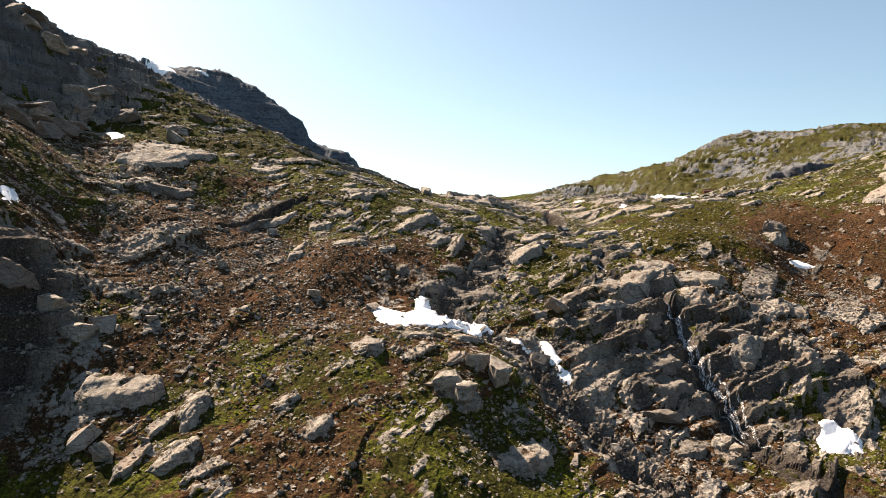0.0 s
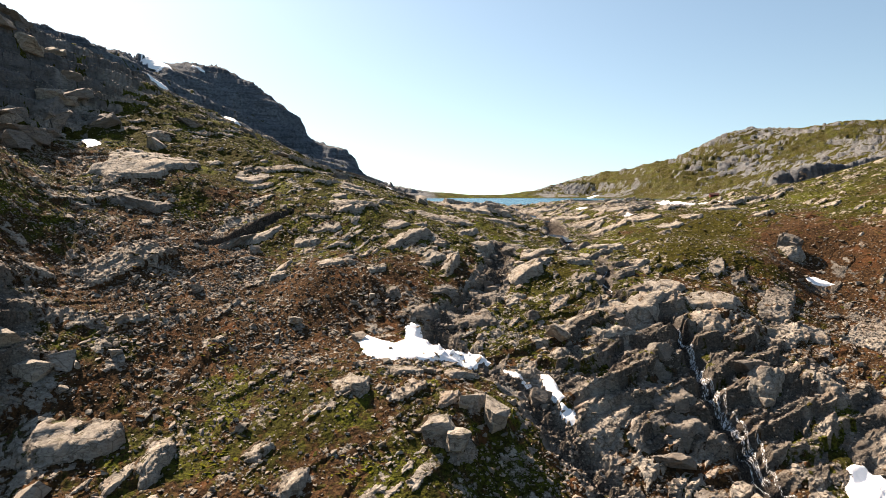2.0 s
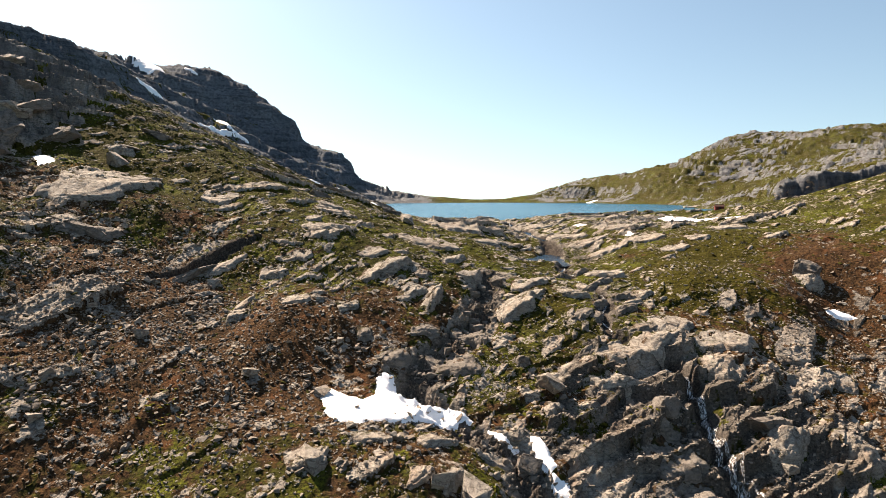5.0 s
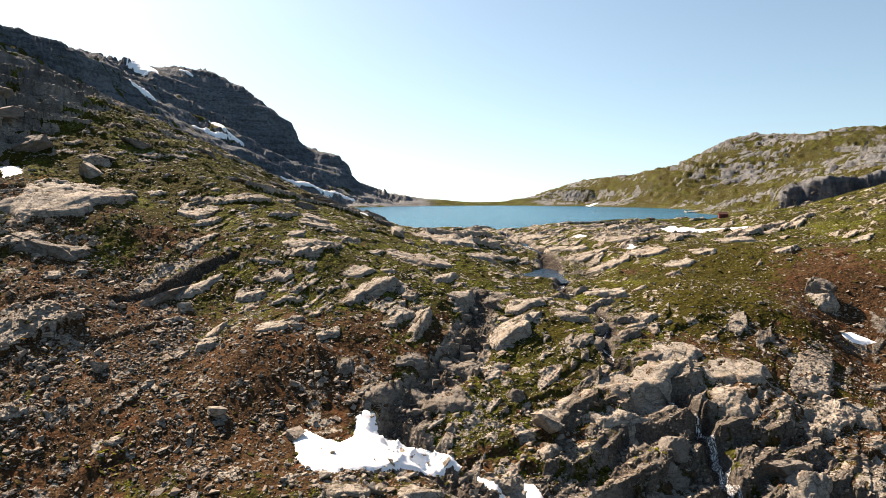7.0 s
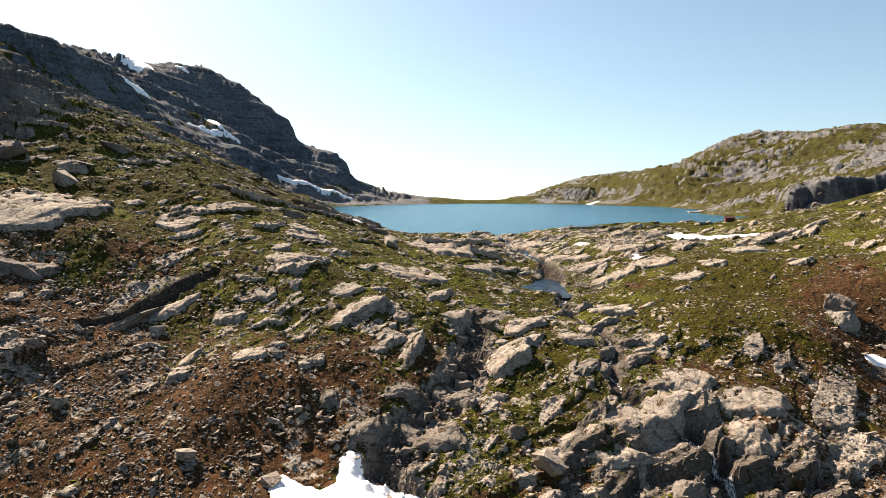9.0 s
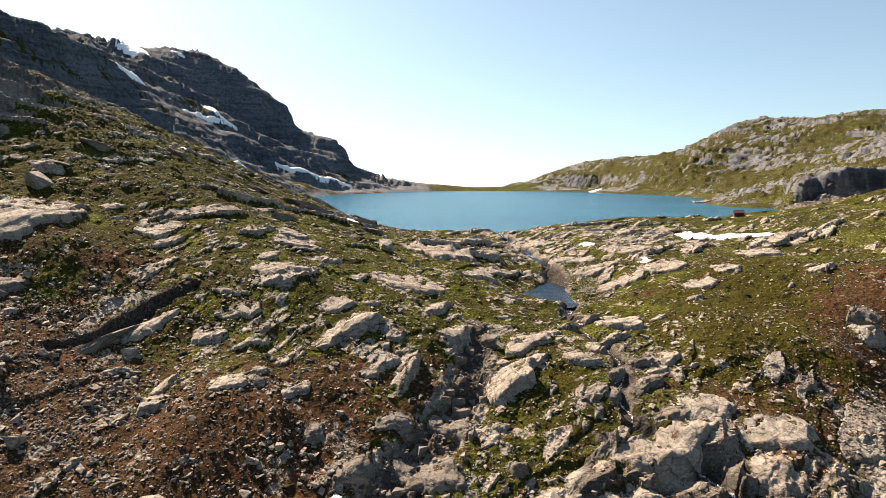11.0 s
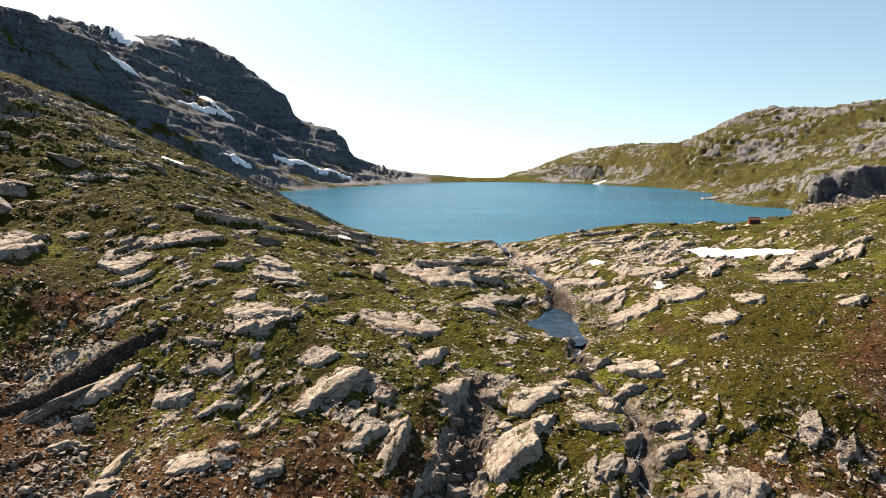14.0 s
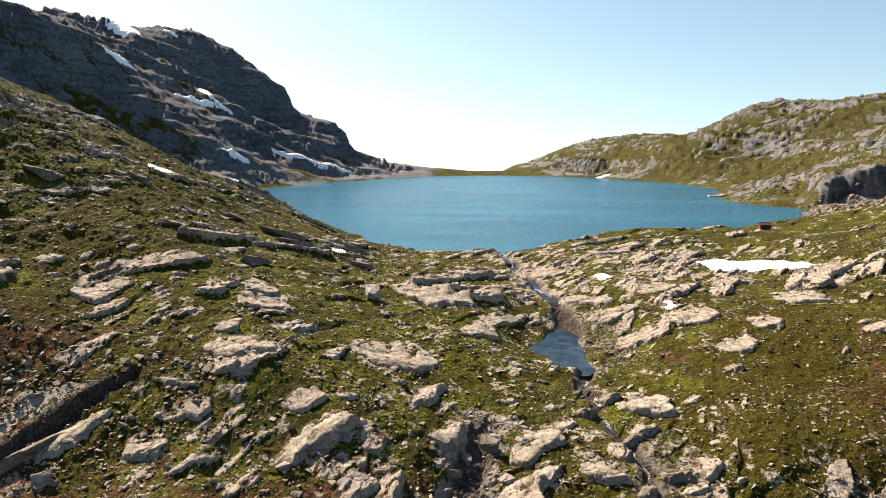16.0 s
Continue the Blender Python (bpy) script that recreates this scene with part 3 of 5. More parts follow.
    # Mountain cliffs darkened in patches; the colour stands for their shade.
    wet_shade = np.maximum(wet_shade, mount * np.clip(0.3 + 0.8 * fbm(x, y, 60, 4, 100), 0, 0.7) * smooth(8, 40, z))
    # Left crags' shaded faces darkened in the colour.
    wet_shade = np.maximum(wet_shade, 0.7 * m["crag_l"] * smooth(-0.45, 0.0, fbm(x, y, 14, 4, 94)))
    wet_shade = np.maximum(wet_shade, 0.85 * np.maximum(region(x, y, 100, 198, 24, 14), region(x, y, 42, 190, 9, 14)))
    # The cleft's black shadow is painted as dark rock.
    wet_shade = np.maximum(wet_shade, 0.97 * smooth(2.8, 1.6, dc))
    # Bluff face darkened: its shade is put into the colour.
    wet_shade = np.maximum(wet_shade, 0.9 * bluff * smooth(-6, -2, -np.abs(y - yc)) * smooth(-0.5, 0.1, fbm(x, y, 8, 3, 69)))
    # pool bed
    pool = region(x + 2.0 * fbm(x, y, 7, 3, 93), y, 34.5 + 0.08 * (y - 254), 255, 5.0, 21)
    z = np.where((pool > 0.3) & (z > -10.6), z - (z + 10.6) * smooth(0.3, 0.65, pool) * 0.9, z)
    z = z + 1.3 * region(x, y, 33, 233.5, 7, 3.2) * (1 - 0.5 * cut)
    rock = rock + near * (0.1 * edge_b * rough + 0.5 * smooth(2.4, 1.2, dc) + 0.45 * crag * smooth(0.25, 0.6, fq) + 0.7 * smooth(7, 2, dg + 2 * fbm(x, y, 5, 3, 98)) + 0.5 * cut + 0.18 * lip)
    rock = rock + 0.34 * np.clip(fall * 1.5, 0, 1) * (0.6 + fbm(x, y, 7, 3, 62)) + near * 0.42 * smooth(0.02, 0.42, fbm(x, y, 7, 4, 61, 0.62)) * (1 - 0.6 * m["green_r"]) * (1 - 0.65 * spur)
    rock = rock + 0.55 * region(x, y, 42, 193, 8, 14) + 0.4 * smooth(6, 2, d) * smooth(215, 240, y) * smooth(345, 325, y)
    rock = rock + 0.2 * region(x, y, 100, 198, 24, 14) + 0.7 * m["bank"] + 0.22 * spur * smooth(0.05, 0.4, fbm(x, y, 16, 4, 57))
    # Bank's shade painted into its colour; scattered spur patches darkened too.
    wet_shade = np.maximum(wet_shade, np.maximum(0.97 * m["bank"], 0.7 * spur * smooth(0.1, 0.4, fbm(x, y, 16, 4, 57))))
    rock = rock + 0.8 * bluff * smooth(-12, -4, -np.abs(y - yc)) + mount * (0.2 + 0.35 * riser + 0.45 * fbm(x, y, 45, 4, 59) + 0.3 * smooth(40, 12, z)) + 0.5 * smooth(950, 1010, y) * smooth(200, 120, x) + hill * (0.16 + 0.35 * riser * (fbm(x, y, 120, 3, 87) > 0) + 0.4 * fbm(x, y, 30, 3, 58) + 0.5 * fbm(x, y, 9, 4, 60, 0.7))
    brown = 0.28 + 0.35 * region(x, y, -80, 214, 34, 26) + 0.3 * region(x, y, 96, 192, 32, 24) - 0.22 * smooth(178, 200, y) + 0.62 * m["scree_l"] + 0.5 * m["brown_r"] - 0.6 * spur - 0.05 * m["green_r"] + 0.2 * region(x, y, 104, 226, 34, 50) - 0.2 * m["mid"] - 0.1 * smooth(190, 230, y) - 0.25 * m["knoll"] - 0.2 * lip - 0.5 * far
    brown = brown + 0.75 * region(x, y, -30, 158, 34, 22) + 0.3 * region(x, y, 118, 222, 26, 34) - 0.4 * region(x, y, 76, 203, 22, 20) + 0.55 * m["brown_u"] + 0.35 * region(x, y, -40, 118, 45, 24) + 0.5 * region(x, y, 40, 120, 34, 24) + 0.9 * fbm(x, y, 28, 4, 55)
    stony = 0.02 + 0.32 * m["scree_l"] + 0.16 * lip + 0.16 * m["brown_r"] + 0.32 * hill - 0.2 * spur - 0.16 * m["green_r"] + 0.1 * region(x, y, -25, 150, 45, 25)
    deep = 0.08 + 0.55 * region(x, y, 98, 212, 42, 44) + 0.35 * hill + 0.25 * mount + 0.45 * spur * smooth(268, 236, y) + 0.3 * region(x, y, -78, 214, 34, 28) + 0.4 * region(x, y, 84, 190, 40, 26) + 0.45 * region(x, y, 95, 196, 30, 26) + 0.4 * region(x, y, 84, 224, 26, 18) + 0.3 * m["green_r"] + 0.8 * fbm(x, y, 18, 4, 56)
    # Last value: bluish haze tone on far rock, painted shade on left crags.
    return z, rock, brown, stony, wet_shade, deep, np.maximum(np.maximum(np.maximum(mount, smooth(950, 1010, y) * smooth(200, 120, x)) * (0.85 + 0.15 * smooth(12, 40, z)), 0.8 * hill), 0.6 * m["crag_l"])


def height(x, y):
    return float(land(np.array([float(x)]), np.array([float(y)]))[0][0])


def sheet(name, verts, quads, material, smooth_faces=True):
    me = bpy.data.meshes.new(name)
    me.vertices.add(len(verts))
    me.vertices.foreach_set("co", np.asarray(verts, np.float32).ravel())
    quads = np.asarray(quads, np.int32)
    k = quads.shape[1]
    me.loops.add(quads.size)
    me.loops.foreach_set("vertex_index", quads.ravel())
    me.polygons.add(len(quads))
    me.polygons.foreach_set("loop_start", np.arange(0, quads.size, k, dtype=np.int32))
    me.polygons.foreach_set("loop_total", np.full(len(quads), k, np.int32))
    me.polygons.foreach_set("use_smooth", np.full(len(quads), smooth_faces))
    me.update(calc_edges=True)
    me.materials.append(material)
    return me


def set_values(me, name, values):
    a = me.attributes.new(name, "FLOAT", "POINT")
    a.data.foreach_set("value", np.asarray(values, np.float32))


def build_ground():
    ys = np.concatenate([np.linspace(-800, -20, 14)[:-1], np.linspace(-20, 60, 50)[:-1], np.linspace(60, 86, 20)[:-1], 86 * np.exp(np.arange(0, 900) * 0.00288), np.geomspace(1160, 5000, 100)])
    u = np.linspace(-1, 1, 880)
    out = 1 + np.geomspace(0.01, 3.0, 26)
    u = np.concatenate([-out[::-1], u, out])
    half = np.where(ys > 86, 0.77 * ys + 24, 90.2 + 0.6 * np.abs(ys - 86))
    x = (u[None, :] * half[:, None])
    y = np.repeat(ys[:, None], len(u), axis=1)
    z, rock, brown, stony, wet_shade, deep, haze_slate = (v.reshape(-1) for v in land(x.ravel(), y.ravel()))
    x, y = x.ravel(), y.ravel()
    co = np.stack([x, y, z], 1)
    nr, nc = len(ys), len(u)
    idx = np.arange(nr * nc).reshape(nr, nc)
    quads = np.stack([idx[:-1, :-1], idx[:-1, 1:], idx[1:, 1:], idx[1:, :-1]], -1).reshape(-1, 4)
    cx, cy = x[quads].mean(1), y[quads].mean(1)
    is_m = (cy > 430) & (cx < -85 - (cy - 430) * 0.35) & (cy < 1160) | ((cy > 760) & (cx < -60) & (cy < 1160))
    is_h = (cy > 500) & (cx > 200) & (cy < 1330)
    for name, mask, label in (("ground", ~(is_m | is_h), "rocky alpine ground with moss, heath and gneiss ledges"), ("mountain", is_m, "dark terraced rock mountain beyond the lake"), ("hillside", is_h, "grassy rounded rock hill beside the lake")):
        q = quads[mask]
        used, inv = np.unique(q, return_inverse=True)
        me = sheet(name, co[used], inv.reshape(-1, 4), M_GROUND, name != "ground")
        for key, val in (("rock", rock), ("brown", brown), ("stony", stony), ("wet_shade", wet_shade), ("deep", deep), ("haze_slate", haze_slate)):
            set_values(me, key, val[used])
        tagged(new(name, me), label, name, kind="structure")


build_ground()


# ---- water ----
def outline_sheet(name, ring, z, material):
    me = bpy.data.meshes.new(name)
    me.from_pydata([(x, y, z) for x, y in ring], [], [tuple(range(len(ring)))])
    me.materials.append(material)
    return new(name, me)


LAKE = [(-60, 372), (-30, 345), (0, 341), (21, 339), (34, 348), (52, 366), (76, 392), (110, 408), (150, 422), (182, 447), (225, 495), (255, 512), (262, 535), (240, 575), (240, 680), (265, 760), (262, 850), (205, 985), (130, 1050), (20, 1066), (-50, 1060), (-120, 995), (-180, 860), (-225, 750), (-205, 660), (-150, 540), (-100, 450)]
tagged(outline_sheet("lake", LAKE, 0.0, M_LAKE), "rippled deep blue mountain lake", "lake", kind="structure")


# ---- rocks ----
def hull(points):
    bm = bmesh.new()
    for p in points:
        bm.verts.new(p)
    got = bmesh.ops.convex_hull(bm, input=bm.verts)
    bmesh.ops.delete(bm, geom=list({v for v in got["geom_interior"] + got["geom_unused"] if isinstance(v, bmesh.types.BMVert)}), context="VERTS")
    bmesh.ops.triangulate(bm, faces=bm.faces)
    bm.verts.index_update()
    v, f = np.array([q.co[:] for q in bm.verts]), np.array([[q.index for q in p.verts] for p in bm.faces])
    bm.free()
    return v, f


def stone_kinds(count, points, flat, seed):
    rng = np.random.RandomState(seed)
    kinds = []
    for _ in range(count):
        p = rng.uniform(-1, 1, (points, 3))
        p /= np.max(np.abs(p), axis=1)[:, None] ** 0.7 + 0.05
        kinds.append(hull(p * np.array([1.0, rng.uniform(0.55, 0.9), rng.uniform(*flat)])))
    return kinds


def scatter(name, places, sizes, kinds, material, seed, label, category, sink=0.3):
    """Many small stones lying on the ground, joined into one mesh."""
    rng = np.random.RandomState(seed)
    z = land(places[:, 0], places[:, 1])[0]
    turn, pick = rng.uniform(0, 2 * np.pi, len(z)), rng.randint(0, len(kinds), len(z))
    tx, ty = rng.normal(0, 0.22, len(z)), rng.normal(0, 0.22, len(z))
    vs, fs, n = [], [], 0
    for k, (v, f) in enumerate(kinds):
        w = np.nonzero(pick == k)[0]
        c, s = np.cos(turn[w])[:, None], np.sin(turn[w])[:, None]
        size = sizes[w][:, None]
        px, py = v[None, :, 0] * size, v[None, :, 1] * size
        pz = v[None, :, 2] * size + px * tx[w][:, None] + py * ty[w][:, None]
        co = np.stack([px * c - py * s + places[w, 0][:, None], px * s + py * c + places[w, 1][:, None], pz + z[w][:, None] + size * sink * 0.4], -1)
        vs.append(co.reshape(-1, 3))
        fs.append((f[None] + (np.arange(len(w)) * len(v))[:, None, None]).reshape(-1, 3) + n)
        n += len(w) * len(v)
    me = sheet(name, np.concatenate(vs), np.concatenate(fs), material, False)
    return tagged(new(name, me), label, category, kind="stuff")


def draw_places(rng, count, x0, x1, y0, y1, weight):
    """Random places in a stretch of the land, denser where weight is high."""
    tries = max(count * 14, 4000)
    x, y = rng.uniform(x0, x1, tries), rng.uniform(y0, y1, tries)
    keep = np.nonzero((rng.rand(tries) < weight(x, y)) & (np.abs(x - 6) < 0.72 * y + 12))[0][:count]
    return np.stack([x[keep], y[keep]], 1)


def dry(x, y):
    return smooth(2.0, 4.0, along(STREAM, x + meander(x, y), y)[0]) * (1 - smooth(0.2, 0.5, region(x, y, 35, 255, 6, 22)))


def clump(x, y, size, seed, low=-0.1, high=0.35):
    return smooth(low, high, fbm(x, y, size, 3, seed))


def w_scree(x, y):
    m = makeup(x, y)
    return np.clip((0.05 + 0.2 * smooth(175, 145, y) - 0.25 * region(x, y, 100, 200, 26, 16) + 0.75 * m["scree_l"] + 0.5 * m["brown_r"] + 0.45 * m["fall"] + 0.45 * region(x, y, -30, 150, 40, 30) + 0.5 * region(x, y, 40, 125, 30, 16)) * (0.45 + clump(x, y, 14, 201)), 0, 1) * dry(x, y)


def w_moor(x, y):
    m = makeup(x, y)
    return np.clip((0.35 + 0.35 * m["lip"] + 0.3 * m["mid"] + 0.15 * m["spur"] + 0.1 * m["green_r"]) * (0.3 + clump(x, y, 11, 207)), 0, 1) * dry(x, y) * smooth(352, 335, y)


_r = np.random.RandomState(31)
STONES, FLAT_STONES = stone_kinds(14, 11, (0.4, 0.8), 5), stone_kinds(14, 10, (0.22, 0.45), 6)
_p = draw_places(_r, 38000, -125, 130, 94, 215, w_scree)
scatter("scree_stones", _p, np.clip(_r.lognormal(-1.6, 0.55, len(_p)), 0.1, 1.0), STONES, M_SCREE, 1, "angular grey scree stones strewn over the slope", "scree")
_p = draw_places(_r, 30000, -150, 190, 150, 350, w_moor)
scatter("moor_stones", _p, np.clip(_r.lognormal(-1.45, 0.55, len(_p)), 0.13, 1.1), FLAT_STONES, M_PALE, 2, "pale flat stones lying in the moss", "stones")


def w_turf(x, y):
    m = makeup(x, y)
    return np.clip(0.6 + 0.3 * m["green_r"] + 0.2 * m["spur"] - 0.5 * m["lip"] - 0.6 * m["fall"] - 0.6 * m["crag_l"], 0, 1) * (0.2 + clump(x, y, 9, 211)) * dry(x, y) * smooth(350, 330, y)


def turf_material():
    n = Nodes("heather_and_moss")
    k = n.island()
    green = n.mix(n.step(n.noise(1.4), 0.35, 0.65), MOSS_DEEP, MOSS)
    brown = n.mix(n.step(n.noise(1.4), 0.35, 0.65), SOIL, HEATH)
    c = n.mix(n.step(n.math("ADD", n.math("MULTIPLY", k, 0.5), n.noise(0.06, 4.0, 0.6)), 0.72, 0.95), green, brown)
    return n.done(c, 0.95, n.bump(n.noise(4.0, 4.0, 0.7), 0.12), 0.03)


M_TURF = turf_material()
_p = draw_places(_r, 3800, -140, 170, 96, 330, w_turf)
scatter("heather_tussocks", _p, np.clip(_r.lognormal(-0.9, 0.45, len(_p)), 0.2, 1.0), stone_kinds(10, 16, (0.16, 0.3), 8), M_TURF, 3, "low dark green and brown heather and moss tussocks", "tussocks", -0.1)
ORANGE_MOSS = [(-107.5, 219, 3.0, 2.2, 130), (-67, 155.5, 2.2, 1.8, 50), (65, 186, 2.6, 2.4, 14)]
LIME_MOSS = [(-37.8, 112, 1.8, 2.0, 60), (-15, 110, 1.6, 1.4, 30), (-46.7, 138.5, 1.8, 1.6, 40), (44, 152.5, 2.2, 1.0, 50), (94.4, 154, 2.0, 3.0, 40)]


def moss_patch(places, colour, seed, label):
    n = Nodes("vivid_moss")
    mat = n.done(n.mix(n.step(n.noise(1.6, 4.0, 0.6), 0.35, 0.65), tuple(0.4 * c for c in colour), colour), 0.95, n.bump(n.noise(4.0, 4.0, 0.7), 0.12), 0.03)
    rng = np.random.RandomState(seed)
    p = np.concatenate([np.stack([rng.normal(x, rx, k), rng.normal(y, ry, k)], 1) for x, y, rx, ry, k in places])
    scatter("moss_cushions", p, np.clip(rng.lognormal(-0.95, 0.35, len(p)), 0.2, 0.8), stone_kinds(8, 18, (0.08, 0.15), seed), mat, seed, label, "moss", -0.2)


moss_patch(ORANGE_MOSS, (0.2, 0.105, 0.014), 21, "orange-brown moss cushions beside bare rock")
moss_patch(LIME_MOSS, (0.115, 0.115, 0.01), 22, "bright yellow-green moss cushions in a wet hollow")
_p = draw_places(_r, 1800, 36, 56, 236, 282, lambda x, y: 0.8 * region(x, y, 46, 258, 4.5, 16))
scatter("gravel_bar", _p, np.clip(_r.lognormal(-1.7, 0.35, len(_p)), 0.1, 0.4), STONES, M_SCREE, 4, "pale gravel bar beside the stream pool", "gravel")
_p = draw_places(_r, 2600, 205, 300, 452, 520, lambda x, y: 0.7 * region(x, y, 255, 492, 34, 20))
scatter("talus_stones", _p, np.clip(_r.lognormal(0.0, 0.4, len(_p)), 0.4, 2.2), STONES, M_SCREE, 5, "grey talus blocks below the hill's crag", "talus")


# ---- boulders and slabs ----
def hewn(name, seed, points, cuts, rough, material, slab=False):
    """A broken rock of unit half-size: flat fracture faces, chipped edges; a slab also has a stepped top and open cracks."""
    rng = np.random.RandomState(seed)
    p = rng.uniform(-1, 1, (points, 3))
    p /= np.max(np.abs(p), axis=1)[:, None] ** (0.85 if slab else 0.7) + 0.02
    if slab:
        a = rng.uniform(0, 2 * np.pi, points)
        r = rng.uniform(0.7, 1.05, points)
        p[:, 0], p[:, 1] = r * np.cos(a), r * np.sin(a)
        p[:, 2] = np.where(rng.rand(points) < 0.6, rng.uniform(0.45, 0.8, points), -0.9)
    v, f = hull(p)
    bm = bmesh.new()
    vs = [bm.verts.new(q) for q in v]
    for t in f:
        bm.faces.new([vs[k] for k in t])
    bmesh.ops.subdivide_edges(bm, edges=bm.edges, cuts=cuts, use_grid_fill=True)
    bmesh.ops.triangulate(bm, faces=bm.faces)
    bm.verts.index_update()
    v = np.array([q.co[:] for q in bm.verts])
    f = np.array([[q.index for q in t.verts] for t in bm.faces])
    bm.free()
    if slab:
        for _ in range(3):
            b, off = rng.uniform(0, 2 * np.pi), rng.uniform(0.1, 0.6)
            past = smooth(0.0, 0.05, v[:, 0] * np.cos(b) + v[:, 1] * np.sin(b) - off + 0.2 * gn(v[:, 0] * 2.5 + seed, v[:, 1] * 2.5, 9))
            v[:, 2] -= past * rng.uniform(0.15, 0.4) * (v[:, 2] > 0)
        crack = np.abs(gn(v[:, 0] * 1.6 + seed * 3.1, v[:, 1] * 2.2, 13))
        v[:, 2] -= 0.2 * smooth(0.05, 0.0, crack) * (v[:, 2] > 0)
    w = v.copy()
    for k in range(3):
        w[:, k] += rough * fbm(v[:, (k + 1) % 3] * 3 + seed, v[:, (k + 2) % 3] * 3 - v[:, k] * 2, 1.0, 3, 15 + k, 0.6)
    return sheet(name, w, f, material, False)


SLAB_MESHES = [hewn("rock_slab", 300 + k, 20, 6, 0.05, M_STONE, True) for k in range(10)]
BOULDER_MESHES = [hewn("boulder", 400 + k, 13, 3, 0.05, M_STONE) for k in range(14)]
DARK_BOULDERS = [hewn("boulder", 430 + k, 14, 3, 0.05, M_DARKSTONE) for k in range(7)]
DARK_SLABS = [hewn("rock_slab", 330 + k, 18, 6, 0.06, M_DARKSTONE, True) for k in range(4)]


def place_slab(k, x, y, long, wide, thick, yaw, tilt, label, dark=False, lift=0.12):
    ob = new("rock_slab", (DARK_SLABS if dark else SLAB_MESHES)[k % (4 if dark else 10)])
    c, s = math.cos(radians(yaw)), math.sin(radians(yaw))
    px = x + np.array([0, long * 0.3 * c, -long * 0.3 * c, -wide * 0.3 * s, wide * 0.3 * s])
    py = y + np.array([0, long * 0.3 * s, -long * 0.3 * s, wide * 0.3 * c, -wide * 0.3 * c])
    z = float(np.mean(land(px, py)[0]))
    pitch = math.degrees(math.atan2(height(x + long * 0.4 * c, y + long * 0.4 * s) - height(x - long * 0.4 * c, y - long * 0.4 * s), long * 0.8))
    ob.matrix_world = pose(x, y, z + thick * lift, 0, 0, yaw) @ pose(0, 0, 0, 0, -pitch, 0) @ pose(0, 0, 0, tilt, 0, 0) @ Matrix.Diagonal((long / 2, wide / 2, thick / 2, 1))
    return tagged(ob, label, "rock slab", "rock slabs")


def outcrop(k, x, y, long, wide, tall, yaw, label, material, lean=0.0):
    """Bedrock breaking out of the turf: its back slopes out of the ground, its near side breaks off in beds, and joints cut it into blocks."""
    rng = np.random.RandomState(900 + k)
    wide = 1.22 * wide
    step = float(np.clip(long / 64, 0.14, 0.34))
    c, s = math.cos(radians(yaw)), math.sin(radians(yaw))
    us, vs = np.arange(-0.62 * long, 0.62 * long + step, step), np.arange(-0.66 * wide, 0.66 * wide + step, step)
    cu, cv = np.arange(-0.62 * long, 0.62 * long + 2.4, 1.2), np.arange(-0.66 * wide, 0.66 * wide + 2.4, 1.2)
    gu, gv = np.meshgrid(cu, cv)
    low = land(x + gu.ravel() * c - gv.ravel() * s, y + gu.ravel() * s + gv.ravel() * c)[0].reshape(gu.shape)
    for _ in range(2):
        pad = np.pad(low, 1, mode="edge")
        low = (2 * pad[1:-1, 1:-1] + pad[:-2, 1:-1] + pad[2:, 1:-1] + pad[1:-1, :-2] + pad[1:-1, 2:]) / 6
    u, v = (a.ravel() for a in np.meshgrid(us, vs))
    fu, fv = (u + 0.62 * long) / 1.2, (v + 0.66 * wide) / 1.2
    iu, iv = np.minimum(fu.astype(int), len(cu) - 2), np.minimum(fv.astype(int), len(cv) - 2)
    fu, fv = fu - iu, fv - iv
    ground = (low[iv, iu] * (1 - fu) + low[iv, iu + 1] * fu) * (1 - fv) + (low[iv + 1, iu] * (1 - fu) + low[iv + 1, iu + 1] * fu) * fv
    px, py = x + u * c - v * s, y + u * s + v * c
    small = min(long, wide)
    skew = rng.uniform(-0.35, 0.35)
    uu = u + skew * v
    inner = np.full(u.shape, 9.0)
    for a in np.arange(8) * math.pi / 4 + rng.uniform(-0.3, 0.3, 8):
        inner = np.minimum(inner, rng.uniform(0.68, 1.02) - 2 * (np.cos(a) * uu / long + np.sin(a) * v / wide))
    d = inner * small * 0.5 + 0.2 * small * fbm(px, py, 0.7 * small, 4, 501 + k % 7, 0.55)
    front = smooth(0.45 * wide, -0.4 * wide, v)
    rise = (0.05 + 0.62 * front + 0.15 * fbm(px, py, 0.4 * long, 2, 507)) * (0.45 + 0.55 * smooth(-0.5 * long, 0.0, u))
    beds = max(2, int(round(tall / 0.55)))
    z = np.zeros_like(u)
    for j in range(beds):
        inset = (0.1 + 0.2 * rng.rand()) * j * (1 + 1.5 * gn(px / 2.5 + j * 5.1, py / 2.5, 520)) * (0.5 if j < beds - 1 else 1.2)
        z += smooth(0.0, 1.3 * step, d - np.maximum(inset, 0))
    z *= tall * rise / beds
    for size, drop, seed in ((0.34, 0.22, 531), (0.14, 0.07, 541)):
        num, gap, du, dv, _, _ = blocks(px, py, max(1.3, long * size), max(0.7, wide * size * 1.1), seed + k % 5, yaw + 8)
        z += smooth(0.0, 0.5, d) * drop * tall ** 0.5 * ((_r4[num] - 0.6) - 0.9 * smooth(0.09, 0.0, gap) * (_r5[num] > 0.35) - np.clip(0.25 * dv, -0.5, 0.5) * _r3[num])
    z += smooth(0.0, 0.6, d) * 0.09 * fbm(px, py, 1.6, 3, 551, 0.5)
